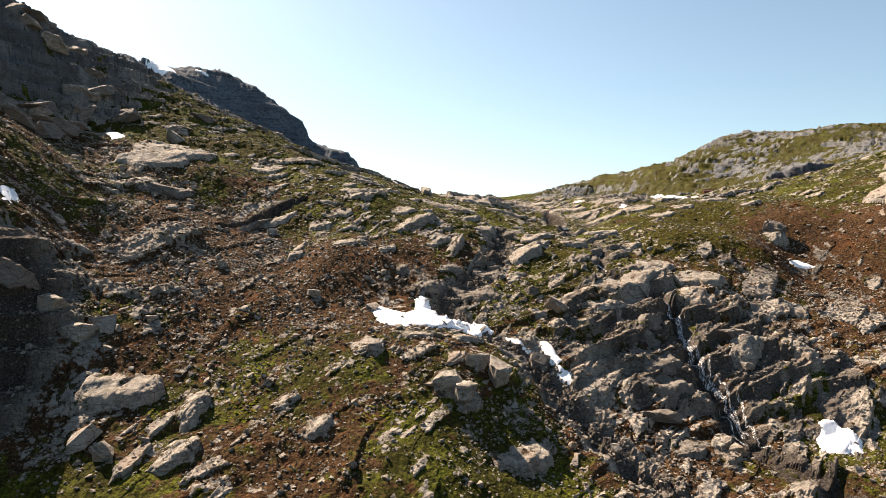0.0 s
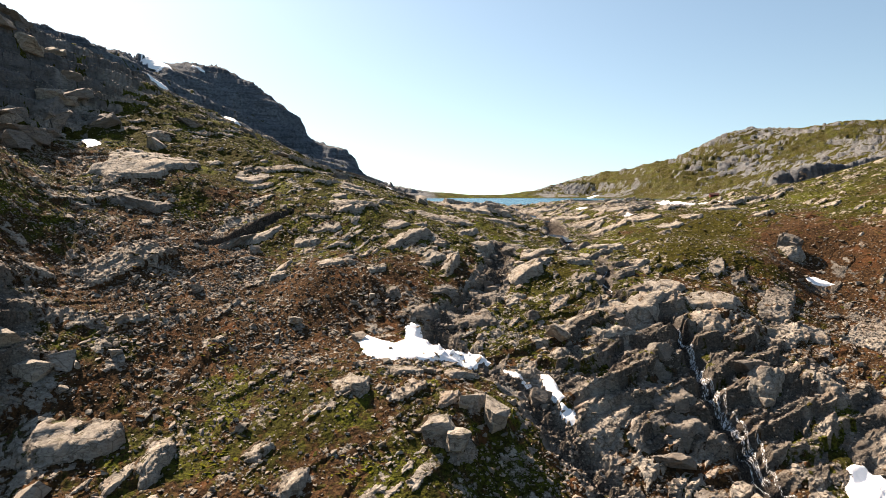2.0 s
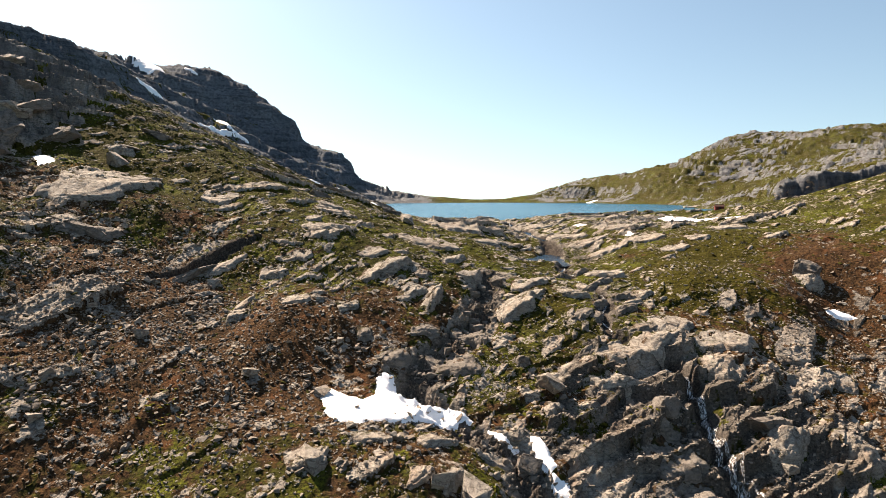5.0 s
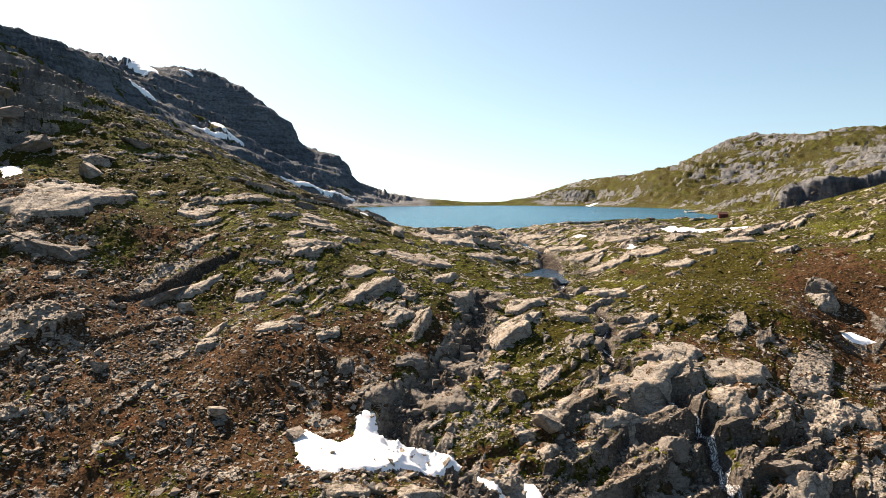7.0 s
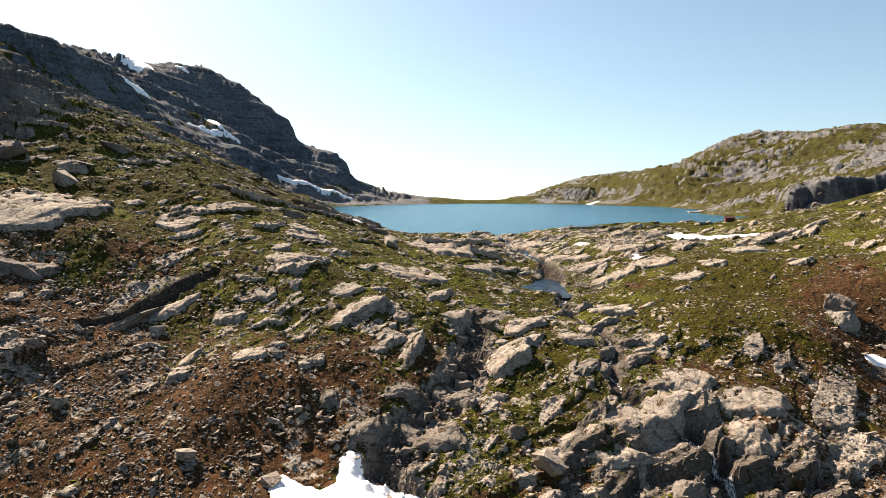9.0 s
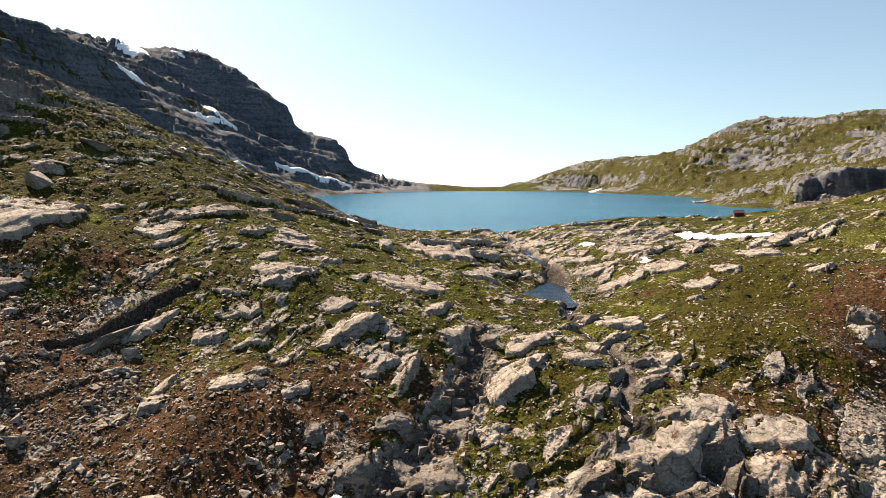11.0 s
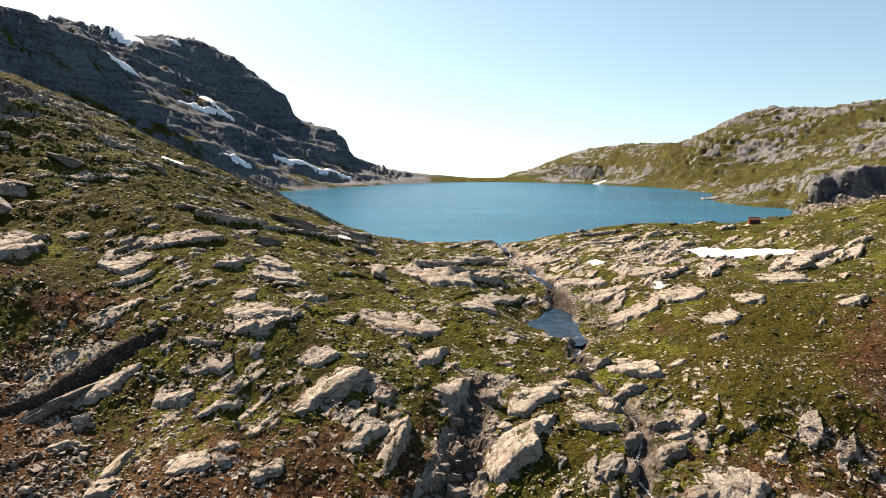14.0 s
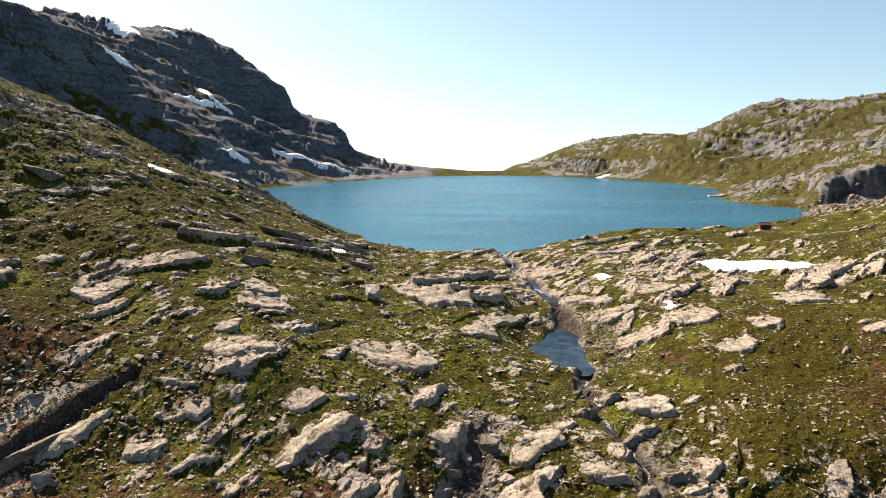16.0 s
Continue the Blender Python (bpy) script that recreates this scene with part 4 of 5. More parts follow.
    z += smooth(0.0, 0.8, d) * lean * np.clip(v / wide + 0.35, 0, 0.85)
    turf = smooth(0.12, 0.3, fbm(px, py, 2.6, 4, 561, 0.6)) * (1 - front)
    z = np.where(d > 0, ground + z + 0.16 - 0.45 * turf, ground - 0.5 - 0.5 * tall)
    n = len(us)
    idx = np.arange(len(u)).reshape(len(vs), n)
    q = np.stack([idx[:-1, :-1], idx[:-1, 1:], idx[1:, 1:], idx[1:, :-1]], -1).reshape(-1, 4)
    q = q[(d[q] > -1.2 * step).any(1)]
    used, inv = np.unique(q, return_inverse=True)
    me = sheet("rock_outcrop", np.stack([px - x, py - y, z - z.min()], 1)[used], inv.reshape(-1, 4), material)
    set_values(me, "moss", (np.maximum(smooth(1.3, 0.1, d) * (1 - front), turf) + 0.55 * fbm(px, py, 3.2, 3, 571))[used])
    ob = new("rock_outcrop", me)
    ob.location = (x, y, z.min())
    return tagged(ob, label, "rock outcrop", "rock outcrops")


# x, y, length, width, height, heading of the length
LOWER_OUTCROPS = [
    (-65.0, 113.0, 20.4, 10.4, 3.2, 31), (-47.6, 111.5, 9.3, 6.7, 3.4, 67), (-45.5, 101.9, 9.3, 6.7, 3.2, 27), (-2.1, 118.3, 7.2, 4.7, 2.4, 60), (2.5, 116.9, 6.7, 4.1, 3.2, 29),
    (4.2, 126.3, 8.3, 3.3, 2.4, 58), (-0.4, 125.8, 5.5, 4.0, 1.8, 42), (12.9, 111.7, 15.3, 6.2, 3.2, 36), (-24.4, 107.9, 8.0, 4.4, 1.8, 51), (-9.0, 133.5, 8.5, 4.2, 0.9, 12), (1.5, 136.0, 9.0, 4.4, 1.1, 24), (11.5, 139.0, 7.5, 4.0, 1.3, 30),
    (-31.0, 113.7, 5.5, 4.0, 1.8, 46),
]
FALL_OUTCROPS = [
    (64.3, 176.1, 18.3, 8.9, 2.0, 22), (59.4, 167.4, 11.7, 8.4, 2.4, 8), (41.4, 169.7, 27.6, 8.6, 3.0, 34), (36.8, 160.5, 13.5, 4.3, 2.8, 4), (101.1, 214.0, 7.5, 8.5, 5.0, 70),
    (65.0, 149.0, 11.5, 9.0, 5.5, 13), (88.7, 172.3, 8.6, 6.2, 1.7, -8), (76.8, 148.3, 9.1, 6.6, 2.2, 8), (43.2, 149.5, 11.3, 3.4, 2.2, 5), (43.7, 143.8, 15.2, 8.5, 2.4, 3),
    (44.5, 137.7, 13.8, 6.1, 3.2, 11), (44.8, 122.5, 9.1, 6.6, 2.4, 23), (52.5, 180.9, 14.8, 8.5, 1.6, 36), (67.8, 162.5, 4.6, 3.3, 2.5, 8),
]
SLOPE_OUTCROPS = [
    (-42.5, 167.7, 7.1, 5.1, 1.7, -13), (-31.0, 170.9, 7.3, 5.3, 0.9, 32), (-20.5, 172.0, 6.2, 4.5, 1.4, 32), (-47.6, 141.2, 3.6, 2.4, 0.9, 33), (-2.4, 171.2, 8.0, 4.7, 1.8, 21),
    (-15.2, 164.9, 5.1, 3.7, 1.8, 34), (-7.8, 159.6, 12.1, 4.1, 2.6, 54), (7.1, 173.9, 8.8, 6.3, 2.4, -4), (18.0, 164.6, 4.8, 3.5, 2.8, -5), (23.1, 152.0, 5.7, 4.1, 3.2, 8),
    (4.2, 163.3, 12.7, 9.1, 1.6, -2), (-18.2, 128.1, 8.3, 6.0, 1.8, 23),
]
MIDDLE_OUTCROPS = [
    (-40.8, 187.6, 7.8, 5.6, 1.6, 3), (-37.6, 194.1, 10.6, 4.2, 0.9, 19), (-54.8, 187.4, 18.9, 6.3, 2.0, 51), (-13.8, 191.3, 20.1, 5.8, 2.8, 43), (2.6, 207.6, 14.1, 4.6, 2.4, 63),
    (-6.6, 182.7, 10.2, 4.7, 1.7, 50), (-1.5, 182.2, 10.4, 4.5, 4.2, 72), (7.2, 197.9, 14.0, 4.1, 3.2, 62), (17.7, 185.4, 16.5, 9.5, 3.0, 42), (23.3, 201.5, 16.0, 8.0, 1.4, 40),
    (33.4, 193.7, 8.6, 6.2, 1.8, 8), (43.0, 208.2, 6.4, 4.6, 2.6, 8), (51.9, 197.7, 7.2, 5.2, 1.4, 8), (-27.1, 173.9, 4.6, 3.3, 1.1, 48),
]
UPPER_OUTCROPS = [
    (-66.7, 222.7, 12.8, 9.2, 1.3, 6), (-33.2, 229.1, 14.7, 10.6, 1.1, 21), (-31.4, 209.1, 15.6, 8.8, 1.3, 8), (-33.5, 202.2, 5.1, 3.7, 1.2, 27), (-41.1, 199.0, 12.2, 1.8, 0.7, -5),
    (-17.9, 198.0, 11.3, 5.4, 0.9, 40), (-10.5, 200.8, 5.4, 3.9, 1.4, 8), (-4.5, 220.1, 19.5, 14.0, 1.4, 5), (1.8, 266.7, 24.3, 17.5, 1.7, 18), (13.3, 246.0, 14.2, 10.2, 1.5, 30),
    (-37.8, 235.8, 10.7, 7.7, 1.1, 28),
]
LIP_OUTCROPS = [
    (46.2, 219.2, 14.9, 10.7, 1.8, 8), (49.9, 270.1, 16.3, 7.8, 1.3, 8), (54.5, 253.8, 15.3, 11.0, 1.1, -4), (66.7, 259.1, 18.9, 11.7, 1.2, 16), (83.7, 251.7, 10.3, 7.4, 1.0, 8),
    (72.8, 240.8, 14.7, 8.8, 1.0, 23), (68.2, 230.1, 4.7, 3.4, 1.3, 13), (105.6, 243.8, 8.5, 5.5, 1.8, 30), (62.3, 335.0, 19.0, 9.0, 1.1, 10), (64.5, 280.8, 14.2, 8.8, 0.9, 6),
    (44.3, 280.6, 20.3, 7.7, 0.9, -12), (100.3, 268.8, 14.7, 10.6, 0.8, 8), (137.9, 299.8, 11, 6.5, 2.2, 10), (32.4, 309.9, 18.1, 13.0, 0.8, 8),
]
HIGH_OUTCROPS = [
    (-95.0, 206.5, 34.0, 15.0, 1.7, 38), (-86.5, 186.0, 19.0, 5.5, 2.4, 30), (-107.7, 243, 9.0, 6.5, 3.4, 20), (-92.3, 188.0, 7.1, 5.1, 1.6, 8),
]
DARK_ROWS = FALL_OUTCROPS[8:12] + SLOPE_OUTCROPS[4:9] + SLOPE_OUTCROPS[10:11] + HIGH_OUTCROPS[1:2]  # outcrops given the darker stone colour
_k = 0
for _rows, _label in ((LOWER_OUTCROPS, "broken outcrop of bedded grey gneiss on the scree slope"), (FALL_OUTCROPS, "jointed ledge of bedded gneiss beside the waterfall"),
                      (SLOPE_OUTCROPS, "weathered gneiss outcrop among heath and scree"), (MIDDLE_OUTCROPS, "tilted grey gneiss outcrop breaking out of moss"),
                      (UPPER_OUTCROPS, "pale ice-worn gneiss outcrop set in green moss"), (LIP_OUTCROPS, "pale ice-worn gneiss outcrop near the lake's outlet"),
                      (HIGH_OUTCROPS, "broad pale gneiss slab on the green upper slope")):
    for _row in _rows:
        _k += 1
        outcrop(_k, *_row, _label, M_DARKCROP if _row in DARK_ROWS else M_OUTCROP, 3.0 if _row == HIGH_OUTCROPS[0] else 0.0)
_c = np.random.RandomState(77)
# Most crag ledges use the dark stone to stand for their shaded faces.
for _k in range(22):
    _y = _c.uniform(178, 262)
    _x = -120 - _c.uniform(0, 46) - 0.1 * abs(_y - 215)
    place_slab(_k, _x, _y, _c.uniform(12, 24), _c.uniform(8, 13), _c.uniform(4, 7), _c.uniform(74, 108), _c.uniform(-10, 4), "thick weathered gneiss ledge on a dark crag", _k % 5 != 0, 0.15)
# The bank's three slabs carry its shade in their dark stone.
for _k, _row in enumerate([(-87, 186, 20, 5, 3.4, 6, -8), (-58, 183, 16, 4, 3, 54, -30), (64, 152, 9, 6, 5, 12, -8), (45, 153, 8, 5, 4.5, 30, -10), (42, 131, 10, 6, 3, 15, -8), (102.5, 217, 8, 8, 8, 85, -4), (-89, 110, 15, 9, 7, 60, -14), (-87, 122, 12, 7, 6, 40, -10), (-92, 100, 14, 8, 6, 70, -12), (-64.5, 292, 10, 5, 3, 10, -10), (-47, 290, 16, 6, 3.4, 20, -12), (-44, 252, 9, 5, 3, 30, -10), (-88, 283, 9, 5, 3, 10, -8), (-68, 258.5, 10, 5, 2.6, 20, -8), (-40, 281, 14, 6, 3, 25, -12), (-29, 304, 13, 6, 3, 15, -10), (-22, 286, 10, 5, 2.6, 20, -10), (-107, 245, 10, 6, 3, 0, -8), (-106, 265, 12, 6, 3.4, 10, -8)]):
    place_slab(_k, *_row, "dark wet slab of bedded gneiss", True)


_p = draw_places(_c, 130, -110, 130, 166, 345, lambda x, y: np.clip(w_moor(x, y) * (1 - 0.7 * region(x, y, 84, 225, 26, 24)), 0, 1))
for _k in range(len(_p)):
    _l = float(np.clip(_c.lognormal(1.25, 0.35), 2.2, 6.5))
    outcrop(_k + 100, _p[_k, 0], _p[_k, 1], _l, _l * _c.uniform(0.4, 0.7), _c.uniform(0.6, 1.3), 42 + _c.normal(0, 16), "small grey gneiss outcrop level with the moss", M_OUTCROP)
for _k, (_x, _y, _l, _yaw) in enumerate([(40.5, 205, 7, 20), (38, 199, 5, 60), (45, 195, 7, 10), (39, 190, 6, 45), (45, 187, 8, 30), (37, 183, 6, 50), (47, 178, 8, 15), (33, 214, 6, 40), (39, 221, 7, 20)]):
    outcrop(_k + 260, _x, _y, _l, _l * 0.5, 2.2, _yaw, "dark wet gneiss step beside the stream", M_DARKCROP)


def place_boulder(k, x, y, size, spin, label, flat=0.75, kinds=BOULDER_MESHES):
    ob = new("boulder", kinds[k % len(kinds)])
    z = height(x, y)
    ob.matrix_world = pose(x, y, z + size * flat * 0.16, 8 * math.sin(k * 2.1), 8 * math.cos(k * 1.7), spin) @ Matrix.Diagonal((size / 2, size / 2 * (0.72 + 0.2 * math.sin(k)), size / 2 * flat, 1))
    return tagged(ob, label, "boulder", "boulders")


for _k, (_x, _y, _s) in enumerate([(-80.3, 124.4, 6.5), (-74.7, 123.4, 6.6), (-71, 126, 5.6), (-17.6, 127, 6.2), (-1.5, 118, 6.6), (3.3, 125, 5), (1.3, 117, 7), (7.1, 124.4, 6.6), (23.4, 156, 6), (-103.5, 232.5, 8.5), (-14.3, 253.6, 6.5), (6.5, 196, 5), (-62, 103, 6), (-57, 101, 5)]):
    place_boulder(_k, _x, _y, _s, _k * 47.0, "large angular grey gneiss boulder on the slope")
_p = draw_places(_r, 75, -115, 110, 96, 200, w_scree)
for _k in range(len(_p)):
    place_boulder(_k + 20, _p[_k, 0], _p[_k, 1], float(np.clip(_r.lognormal(0.55, 0.35), 1.2, 3.4)), _r.uniform(0, 360), "angular grey gneiss boulder lying among scree")
_p = draw_places(_r, 120, -130, 170, 165, 345, w_moor)
for _k in range(len(_p)):
    place_boulder(_k + 7, _p[_k, 0], _p[_k, 1], float(np.clip(_r.lognormal(0.4, 0.35), 1.0, 2.8)), _r.uniform(0, 360), "pale lichen-spotted gneiss boulder lying in moss", 0.6)
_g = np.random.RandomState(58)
# Blocks in dark stone, so the gully's shade lies in their colour.
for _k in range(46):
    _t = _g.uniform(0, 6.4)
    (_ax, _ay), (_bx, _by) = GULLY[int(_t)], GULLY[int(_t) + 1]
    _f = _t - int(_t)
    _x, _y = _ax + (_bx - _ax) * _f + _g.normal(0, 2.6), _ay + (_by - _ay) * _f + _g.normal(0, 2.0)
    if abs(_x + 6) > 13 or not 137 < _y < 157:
        place_boulder(_k + 11, _x, _y, float(np.clip(_g.lognormal(0.85, 0.4), 1.2, 4.6)), _g.uniform(0, 360), "dark gneiss block wedged in a gully", 0.8, DARK_BOULDERS)
for _k, (_x, _y, _s) in enumerate([(214, 648, 9), (221, 650, 12), (207, 643, 6)]):
    _b = place_boulder(_k + 3, _x, _y, _s, _k * 60.0, "low pale rock islet in the lake", 0.4)
    _b.location.z = 0.4


# ---- snow ----
def inside(ring, x, y):
    """Signed distance to a closed outline, positive inside."""
    d = along(ring + [ring[0]], x, y)[0]
    odd = np.zeros(x.shape, bool)
    for (ax, ay), (bx, by) in zip(ring, ring[1:] + [ring[0]]):
        if ay != by:
            odd ^= ((ay > y) != (by > y)) & (x < (bx - ax) * (y - ay) / (by - ay) + ax)
    return np.where(odd, d, -d)


def snow_patch(ring, step, thick, label):
    """An old drift: its top swells over the ground and its edge thins out into it."""
    xs = np.arange(min(p[0] for p in ring) - 2 * step, max(p[0] for p in ring) + 3 * step, step)
    ys = np.arange(min(p[1] for p in ring) - 2 * step, max(p[1] for p in ring) + 3 * step, step)
    x, y = (a.ravel() for a in np.meshgrid(xs, ys))
    d = inside(ring, x, y) + 0.9 * step * fbm(x, y, step * 5, 3, 301)
    r = 9.0 if thick > 2 else step * 3
    soft = sum(land(x + a * r, y + b * r)[0] for a, b in ((0, 0), (1, 0), (-1, 0), (0, 1), (0, -1), (0.5, 0.5), (-0.5, 0.5), (0.5, -0.5), (-0.5, -0.5))) / 9
    z = np.maximum(soft, land(x, y)[0] - (0.6 if thick > 2 else 0.45) * thick) + thick * (smooth(-0.4 * step, 3 * step, d) - 0.25 * (d < -0.2 * step))
    n = len(xs)
    idx = np.arange(len(x)).reshape(len(ys), n)
    q = np.stack([idx[:-1, :-1], idx[:-1, 1:], idx[1:, 1:], idx[1:, :-1]], -1).reshape(-1, 4)
    q = q[(d[q] > -0.7 * step).all(1)]
    used, inv = np.unique(q, return_inverse=True)
    me = sheet("snow_patch", np.stack([x, y, z], 1)[used], inv.reshape(-1, 4), M_SNOW)
    return tagged(new("snow_patch", me), label, "snow patch", "snow patches")


NEAR_SNOW = [
    [(-20.9, 147.7), (-18.7, 148.9), (-14.8, 146.6), (-12.4, 146.4), (-10.3, 148.2), (-10.8, 153), (-9.5, 155), (-7.6, 155), (-6.4, 151.5), (-1.2, 151.8), (2, 150.8), (5, 150.2), (8.4, 147.2), (6, 147.2), (2.6, 145), (-1.8, 141.5), (-6.1, 139.4), (-11.4, 137.5), (-15.8, 138), (-18.2, 141)],
    [(18.1, 145.2), (20, 144.8), (21.4, 142.1), (22.6, 138.1), (21, 137.2), (19.4, 138.6), (18.5, 140.7)], [(21.2, 137.4), (22.6, 136.9), (23.9, 136.4), (23.7, 133.8), (21.9, 134.2), (20.9, 135.8)],
    [(9, 147), (11.9, 145.3), (14.7, 143.1), (17, 141.4), (15.1, 141.6), (12.4, 143.4)],
    [(74.4, 132.2), (76.7, 131.8), (78.1, 128.5), (78.9, 126.3), (77.2, 122.8), (73.1, 123.2), (70.4, 124.6), (70.9, 127.8), (72.4, 129.4), (73, 131.2)],
    [(101.2, 204), (104, 205.2), (106.9, 203.2), (108.4, 200.9), (106.4, 201.2), (102.3, 201.2), (100.8, 202.4)],
]
for _ring in NEAR_SNOW:
    snow_patch(_ring, 0.26, 0.6 if _ring[0][0] == 74.4 else 0.45, "melting white snow patch lying in a rocky hollow")
for _ring in ([(87, 315), (95, 322), (104, 326), (113, 322), (118, 318), (122, 311), (123, 304), (115.3, 300.5), (107.7, 302.5), (98.9, 303), (91.5, 302), (88.5, 308)], [(50, 301), (54, 303), (56, 297), (51.5, 293.5)], [(62.5, 269), (65.7, 270), (67.2, 266), (63.2, 264.6)], [(-34, 294), (-30, 299), (-28.6, 292), (-32.3, 289)], [(-101, 312), (-93.5, 318), (-89, 308.6), (-95.3, 304)]):
    snow_patch(_ring, 0.6, 0.55, "small remnant of old snow on moss and rock")
for _ring in ([(-123, 221), (-120, 225), (-114, 218), (-115.5, 212)], [(-103, 141), (-102, 145), (-99.5, 143.5), (-98.6, 137)]):
    snow_patch(_ring, 0.5, 0.3, "shaded snow remnant at the foot of a crag")
def strip(line, width):
    """The outline of a long drift that follows a line and narrows at its ends."""
    p = np.array(line, float)
    t = np.gradient(p, axis=0)
    t /= np.linalg.norm(t, axis=1)[:, None]
    w = width * np.sin(np.linspace(0.35, np.pi - 0.35, len(p)))[:, None]
    side = np.stack([-t[:, 1], t[:, 0]], 1) * w
    return [tuple(q) for q in np.concatenate([p + side, (p - side)[::-1]])]


for _line, _w in (([(-358, 742), (-351, 752), (-349, 766), (-342, 776)], 4.0), ([(-350, 940), (-330, 918), (-311, 900), (-290, 906)], 5.0), ([(-331, 838), (-326, 868), (-316, 890), (-304, 897)], 4.0), ([(-233, 874), (-213, 879), (-184, 899), (-165, 925), (-150, 948)], 4.5), ([(-247, 756), (-240, 772), (-231, 790)], 4.0), ([(-203, 652), (-199, 668), (-194, 684)], 4.5), ([(-424, 1018), (-412, 1016), (-402, 1014)], 3.0)):
    snow_patch(strip(_line, _w), 0.8, 3.2, "long white snow drift in a gully of the dark mountain")
snow_patch([(-484, 970), (-458, 990), (-440, 985), (-428, 962), (-442, 950), (-468, 954)], 2.0, 2.6, "white snowfield below the mountain's summit")
snow_patch([(178, 992), (192, 996), (196, 986), (182, 984)], 0.9, 0.6, "small snow remnant on the far lake shore")


# ---- running water ----
def course(y0, y1, step=0.5):
    """Points along the stream's cut bed between two distances ahead, from the upper end."""
    pts = np.array(STREAM, float)
    seg = np.concatenate([[0], np.cumsum(np.hypot(*np.diff(pts, axis=0).T))])
    t = np.arange(0, seg[-1], step)
    x, y = np.interp(t, seg, pts[:, 0]), np.interp(t, seg, pts[:, 1])
    cx = x.copy()
    for _ in range(6):
        cx = x - meander(cx, y)
    keep = (y <= y0) & (y >= y1)
    return cx[keep], y[keep]


def ribbon(name, y0, y1, width, material, label, lift=0.12, offset=0.0, seed=0, level=False):
    x, y = course(y0, y1)
    x = x + offset + (1.5 if material is M_FOAM else 0.3) * fbm(y, y * 0 + seed * 1.7, 5, 3, 401 + seed)
    tx, ty = np.gradient(x), np.gradient(y)
    n = np.hypot(tx, ty)
    w = width * (0.65 + 0.8 * np.abs(gn(np.arange(len(x)) * 0.13 + seed, np.full(len(x), seed + 0.5), 5)))
    across = np.linspace(-1, 1, 7)
    px, py = x[:, None] - (ty / n * w)[:, None] * across, y[:, None] + (tx / n * w)[:, None] * across
    z = land(px.ravel(), py.ravel())[0].reshape(px.shape)
    if level:
        mid = np.minimum.accumulate(np.percentile(z, 35, axis=1))
        z = np.repeat(mid[:, None], 7, 1)
    z = z + lift
    idx = np.arange(px.size).reshape(px.shape)
    q = np.stack([idx[:-1, :-1], idx[:-1, 1:], idx[1:, 1:], idx[1:, :-1]], -1).reshape(-1, 4)
    return tagged(new(name, sheet(name, np.stack([px.ravel(), py.ravel(), z.ravel()], 1), q, material)), label, "" if name == "strand" else name)


POOL = [(34, 284), (38, 281), (42, 272), (43.5, 258), (43, 246), (41, 238), (37.5, 232.5), (34, 232.5), (29, 236), (25, 246), (24.5, 255), (28, 266), (31, 277)]
tagged(outline_sheet("pool", POOL, -9.75, M_STREAM), "dark still stream pool between bare rocks", "pool", kind="structure")
ribbon("stream", 342, 280, 1.2, M_STREAM, "narrow dark outlet stream running over rock", 0.25, level=True)
for _a, _b in ((237, 226), (211, 204), (193, 186)):
    ribbon("stream", _a, _b, 0.4, M_STREAM, "narrow dark stream between wet ledges", 0.03)
for _k, (_a, _b, _w, _o) in enumerate([(333, 329, 0.3, 0.2), (326, 320, 0.35, 0.0), (316, 312, 0.25, -0.2), (296, 291, 0.4, 0.0), (231, 228, 0.4, 0.3), (223, 218, 0.5, 0.0), (213, 209, 0.3, 0.3)]):
    ribbon("cascade", _a, _b, _w, M_FOAM, "small white cascade in a rocky stream", 0.34, _o, _k)
for _k, (_a, _b, _w, _o) in enumerate([(204, 199, 0.16, 0.1), (197, 190, 0.2, -0.3), (190, 184, 0.24, 0.2), (182, 177, 0.2, 0.5), (187, 180, 0.12, -0.7)]):
    ribbon("cascade", _a, _b, _w, M_FOAM, "white cascade tumbling down dark ledges", 0.3, _o, _k + 10)
waterfall = tagged(new("waterfall"), "thin white waterfall spreading in strands down dark rock", "waterfall")
for _k, (_a, _b, _w, _o) in enumerate([(170, 160, 0.35, 0.1), (165, 150, 0.7, 0.0), (160, 146, 0.45, 0.8), (154, 140, 0.5, 1.3), (150, 138, 0.7, 0.2), (146, 136, 0.3, 2.2), (141, 129, 0.7, 0.5), (140, 130, 0.35, 2.0), (138, 126, 0.3, 3.2), (136, 127, 0.25, -1.2)]):
    _strand = ribbon("strand", _a, _b, _w, M_FOAM, "thin white strand of falling water", 0.4, _o, _k + 20)
    _strand.parent = waterfall


# ---- boat shed ----
def plain(name, colour, rough=0.8, scale=3.0):
    n = Nodes(name)
    f = n.noise(scale, 5.0, 0.65, ((1, 1, 0.2), (0, 0, 0)))
    return n.done(n.mix(n.step(f, 0.3, 0.75), tuple(c * 0.6 for c in colour), colour), rough, n.bump(f, 0.03, 0.6))


M_RED, M_ROOF, M_DOOR = plain("red_boards", (0.16, 0.03, 0.025)), plain("rusty_roof", (0.085, 0.035, 0.03)), plain("dark_door", (0.05, 0.03, 0.028))


def part(name, verts, faces, material, parent, label=""):
    me = bpy.data.meshes.new(name)
    me.from_pydata(verts, [], faces)
    me.materials.append(material)
    ob = new(name, me)
    ob.parent = parent
    return tagged(ob, label)


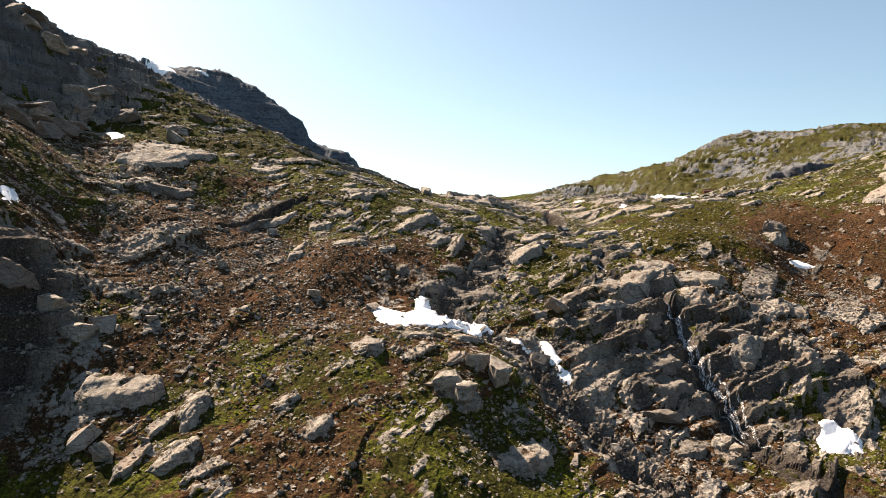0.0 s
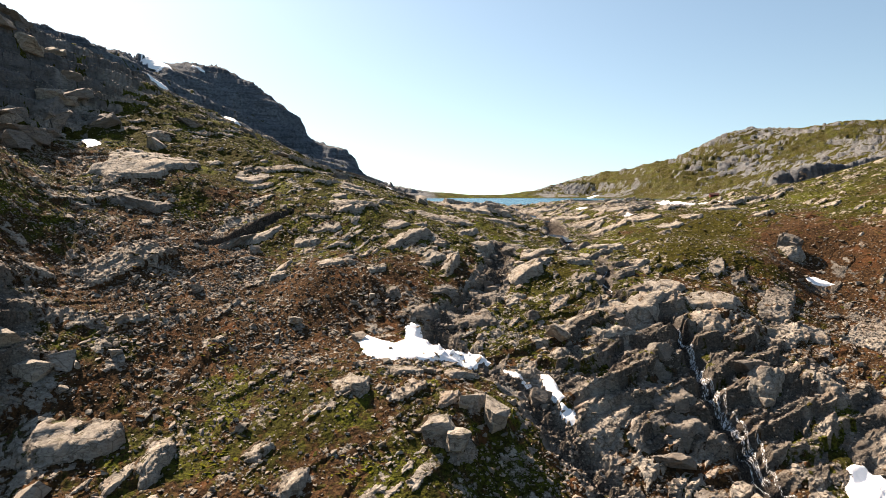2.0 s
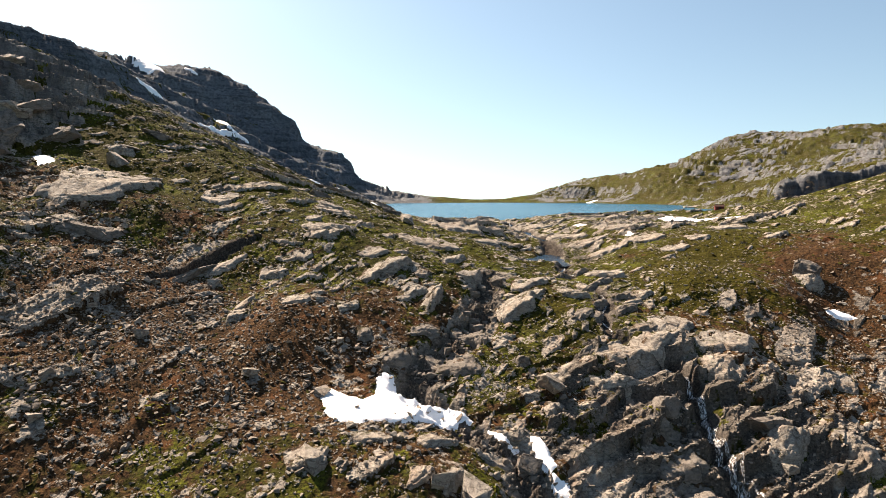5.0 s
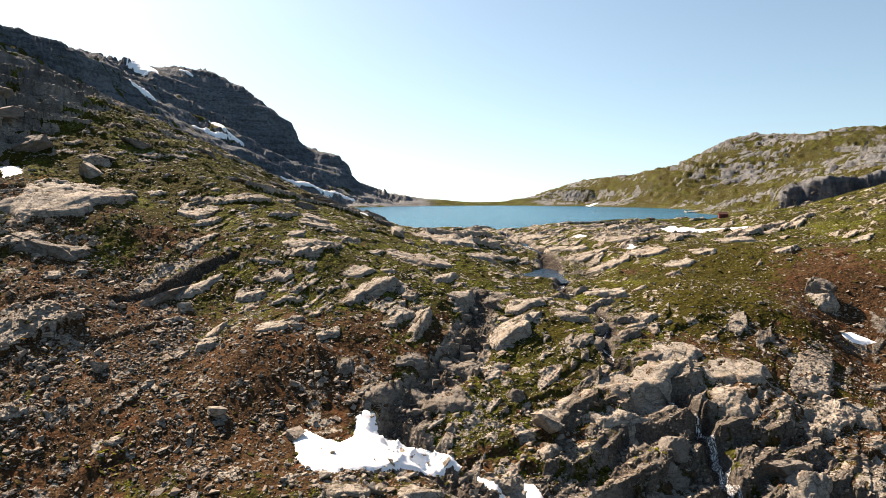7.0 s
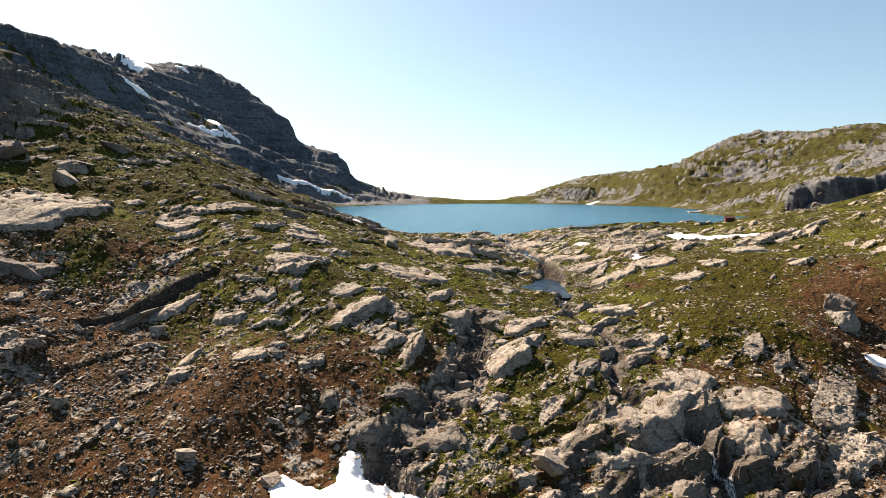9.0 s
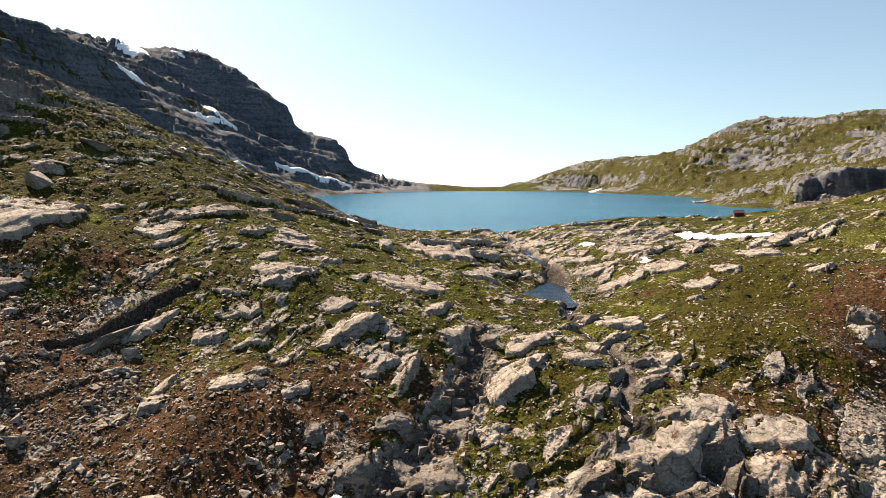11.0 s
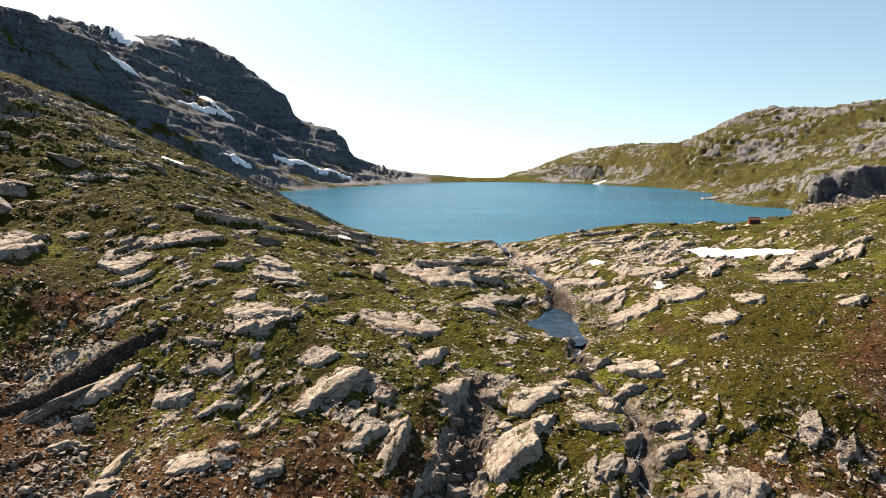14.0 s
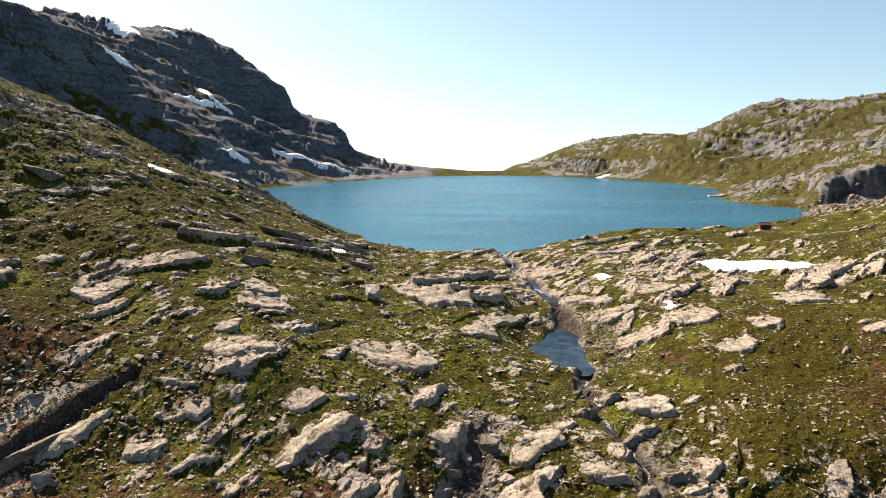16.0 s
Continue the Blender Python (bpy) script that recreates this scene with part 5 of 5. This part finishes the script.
def box(x0, y0, z0, x1, y1, z1):
    v = [(x, y, z) for x in (x0, x1) for y in (y0, y1) for z in (z0, z1)]
    return v, [(0, 1, 3, 2), (4, 6, 7, 5), (0, 4, 5, 1), (2, 3, 7, 6), (0, 2, 6, 4), (1, 5, 7, 3)]


def boat_shed(x, y, yaw):
    shed = tagged(new("boat_shed"), "small dark red wooden boat shed on the lake shore", "boat shed")
    shed.matrix_world = pose(x, y, height(x, y) + 0.3, 0, 0, yaw) @ Matrix.Diagonal((0.68, 0.68, 0.8, 1))
    part("wall", *box(-3.4, -2.0, -0.6, 3.4, -1.85, 2.1), M_RED, shed)
    part("wall", *box(-3.4, 1.85, -0.6, 3.4, 2.0, 2.1), M_RED, shed)
    for a in (-3.4, 3.25):
        v = [(a + d, b, c) for d in (0, 0.15) for b, c in ((-1.85, -0.6), (1.85, -0.6), (1.85, 2.1), (0, 3.2), (-1.85, 2.1))]
        part("gable", v, [(0, 4, 3, 2, 1), (5, 6, 7, 8, 9)] + [(k, (k + 1) % 5, (k + 1) % 5 + 5, k + 5) for k in range(5)], M_RED, shed)
    for e in (-1, 1):
        v = [(a, e * b, c + d) for a in (-3.7, 3.7) for b, c in ((0.0, 3.22), (2.35, 1.86)) for d in (0, 0.14)]
        part("roof_panel", v, [(0, 1, 3, 2), (4, 6, 7, 5), (0, 4, 5, 1), (2, 3, 7, 6), (0, 2, 6, 4), (1, 5, 7, 3)], M_ROOF, shed, "rust-brown roof panel")
    part("door", *box(-0.9, -2.06, -0.4, 0.9, -2.0, 1.7), M_DOOR, shed, "dark plank door")
    part("ridge_cap", *box(-3.72, -0.2, 3.24, 3.72, 0.2, 3.4), M_ROOF, shed)


boat_shed(144.5, 394, -8)


# ---- far away ----
def far_summit():
    n = Nodes("hazy_far_rock")
    mat = n.done(n.mix(n.noise(0.02), (0.5, 0.55, 0.6), (0.6, 0.64, 0.68)), 0.95)
    bm = bmesh.new()
    rows = []
    for k in range(25):
        a = k / 24
        top = 20 * math.sin(math.pi * a) ** 0.7 * (0.55 + 0.7 * a) + 2.2 * noise.noise(Vector((a * 9, 0.3, 0)))
        rows.append([bm.verts.new((112 + 127 * a, 4700 + y, z)) for y, z in ((-60, 4), (0, 6 + top), (60, 4))])
    for a, b in zip(rows, rows[1:]):
        for q in range(2):
            bm.faces.new((a[q], b[q], b[q + 1], a[q + 1]))
    me = bpy.data.meshes.new("backdrop")
    bm.to_mesh(me)
    bm.free()
    me.materials.append(mat)
    tagged(new("backdrop", me), "pale hazy far summit beyond the lake", "backdrop", kind="structure")


far_summit()
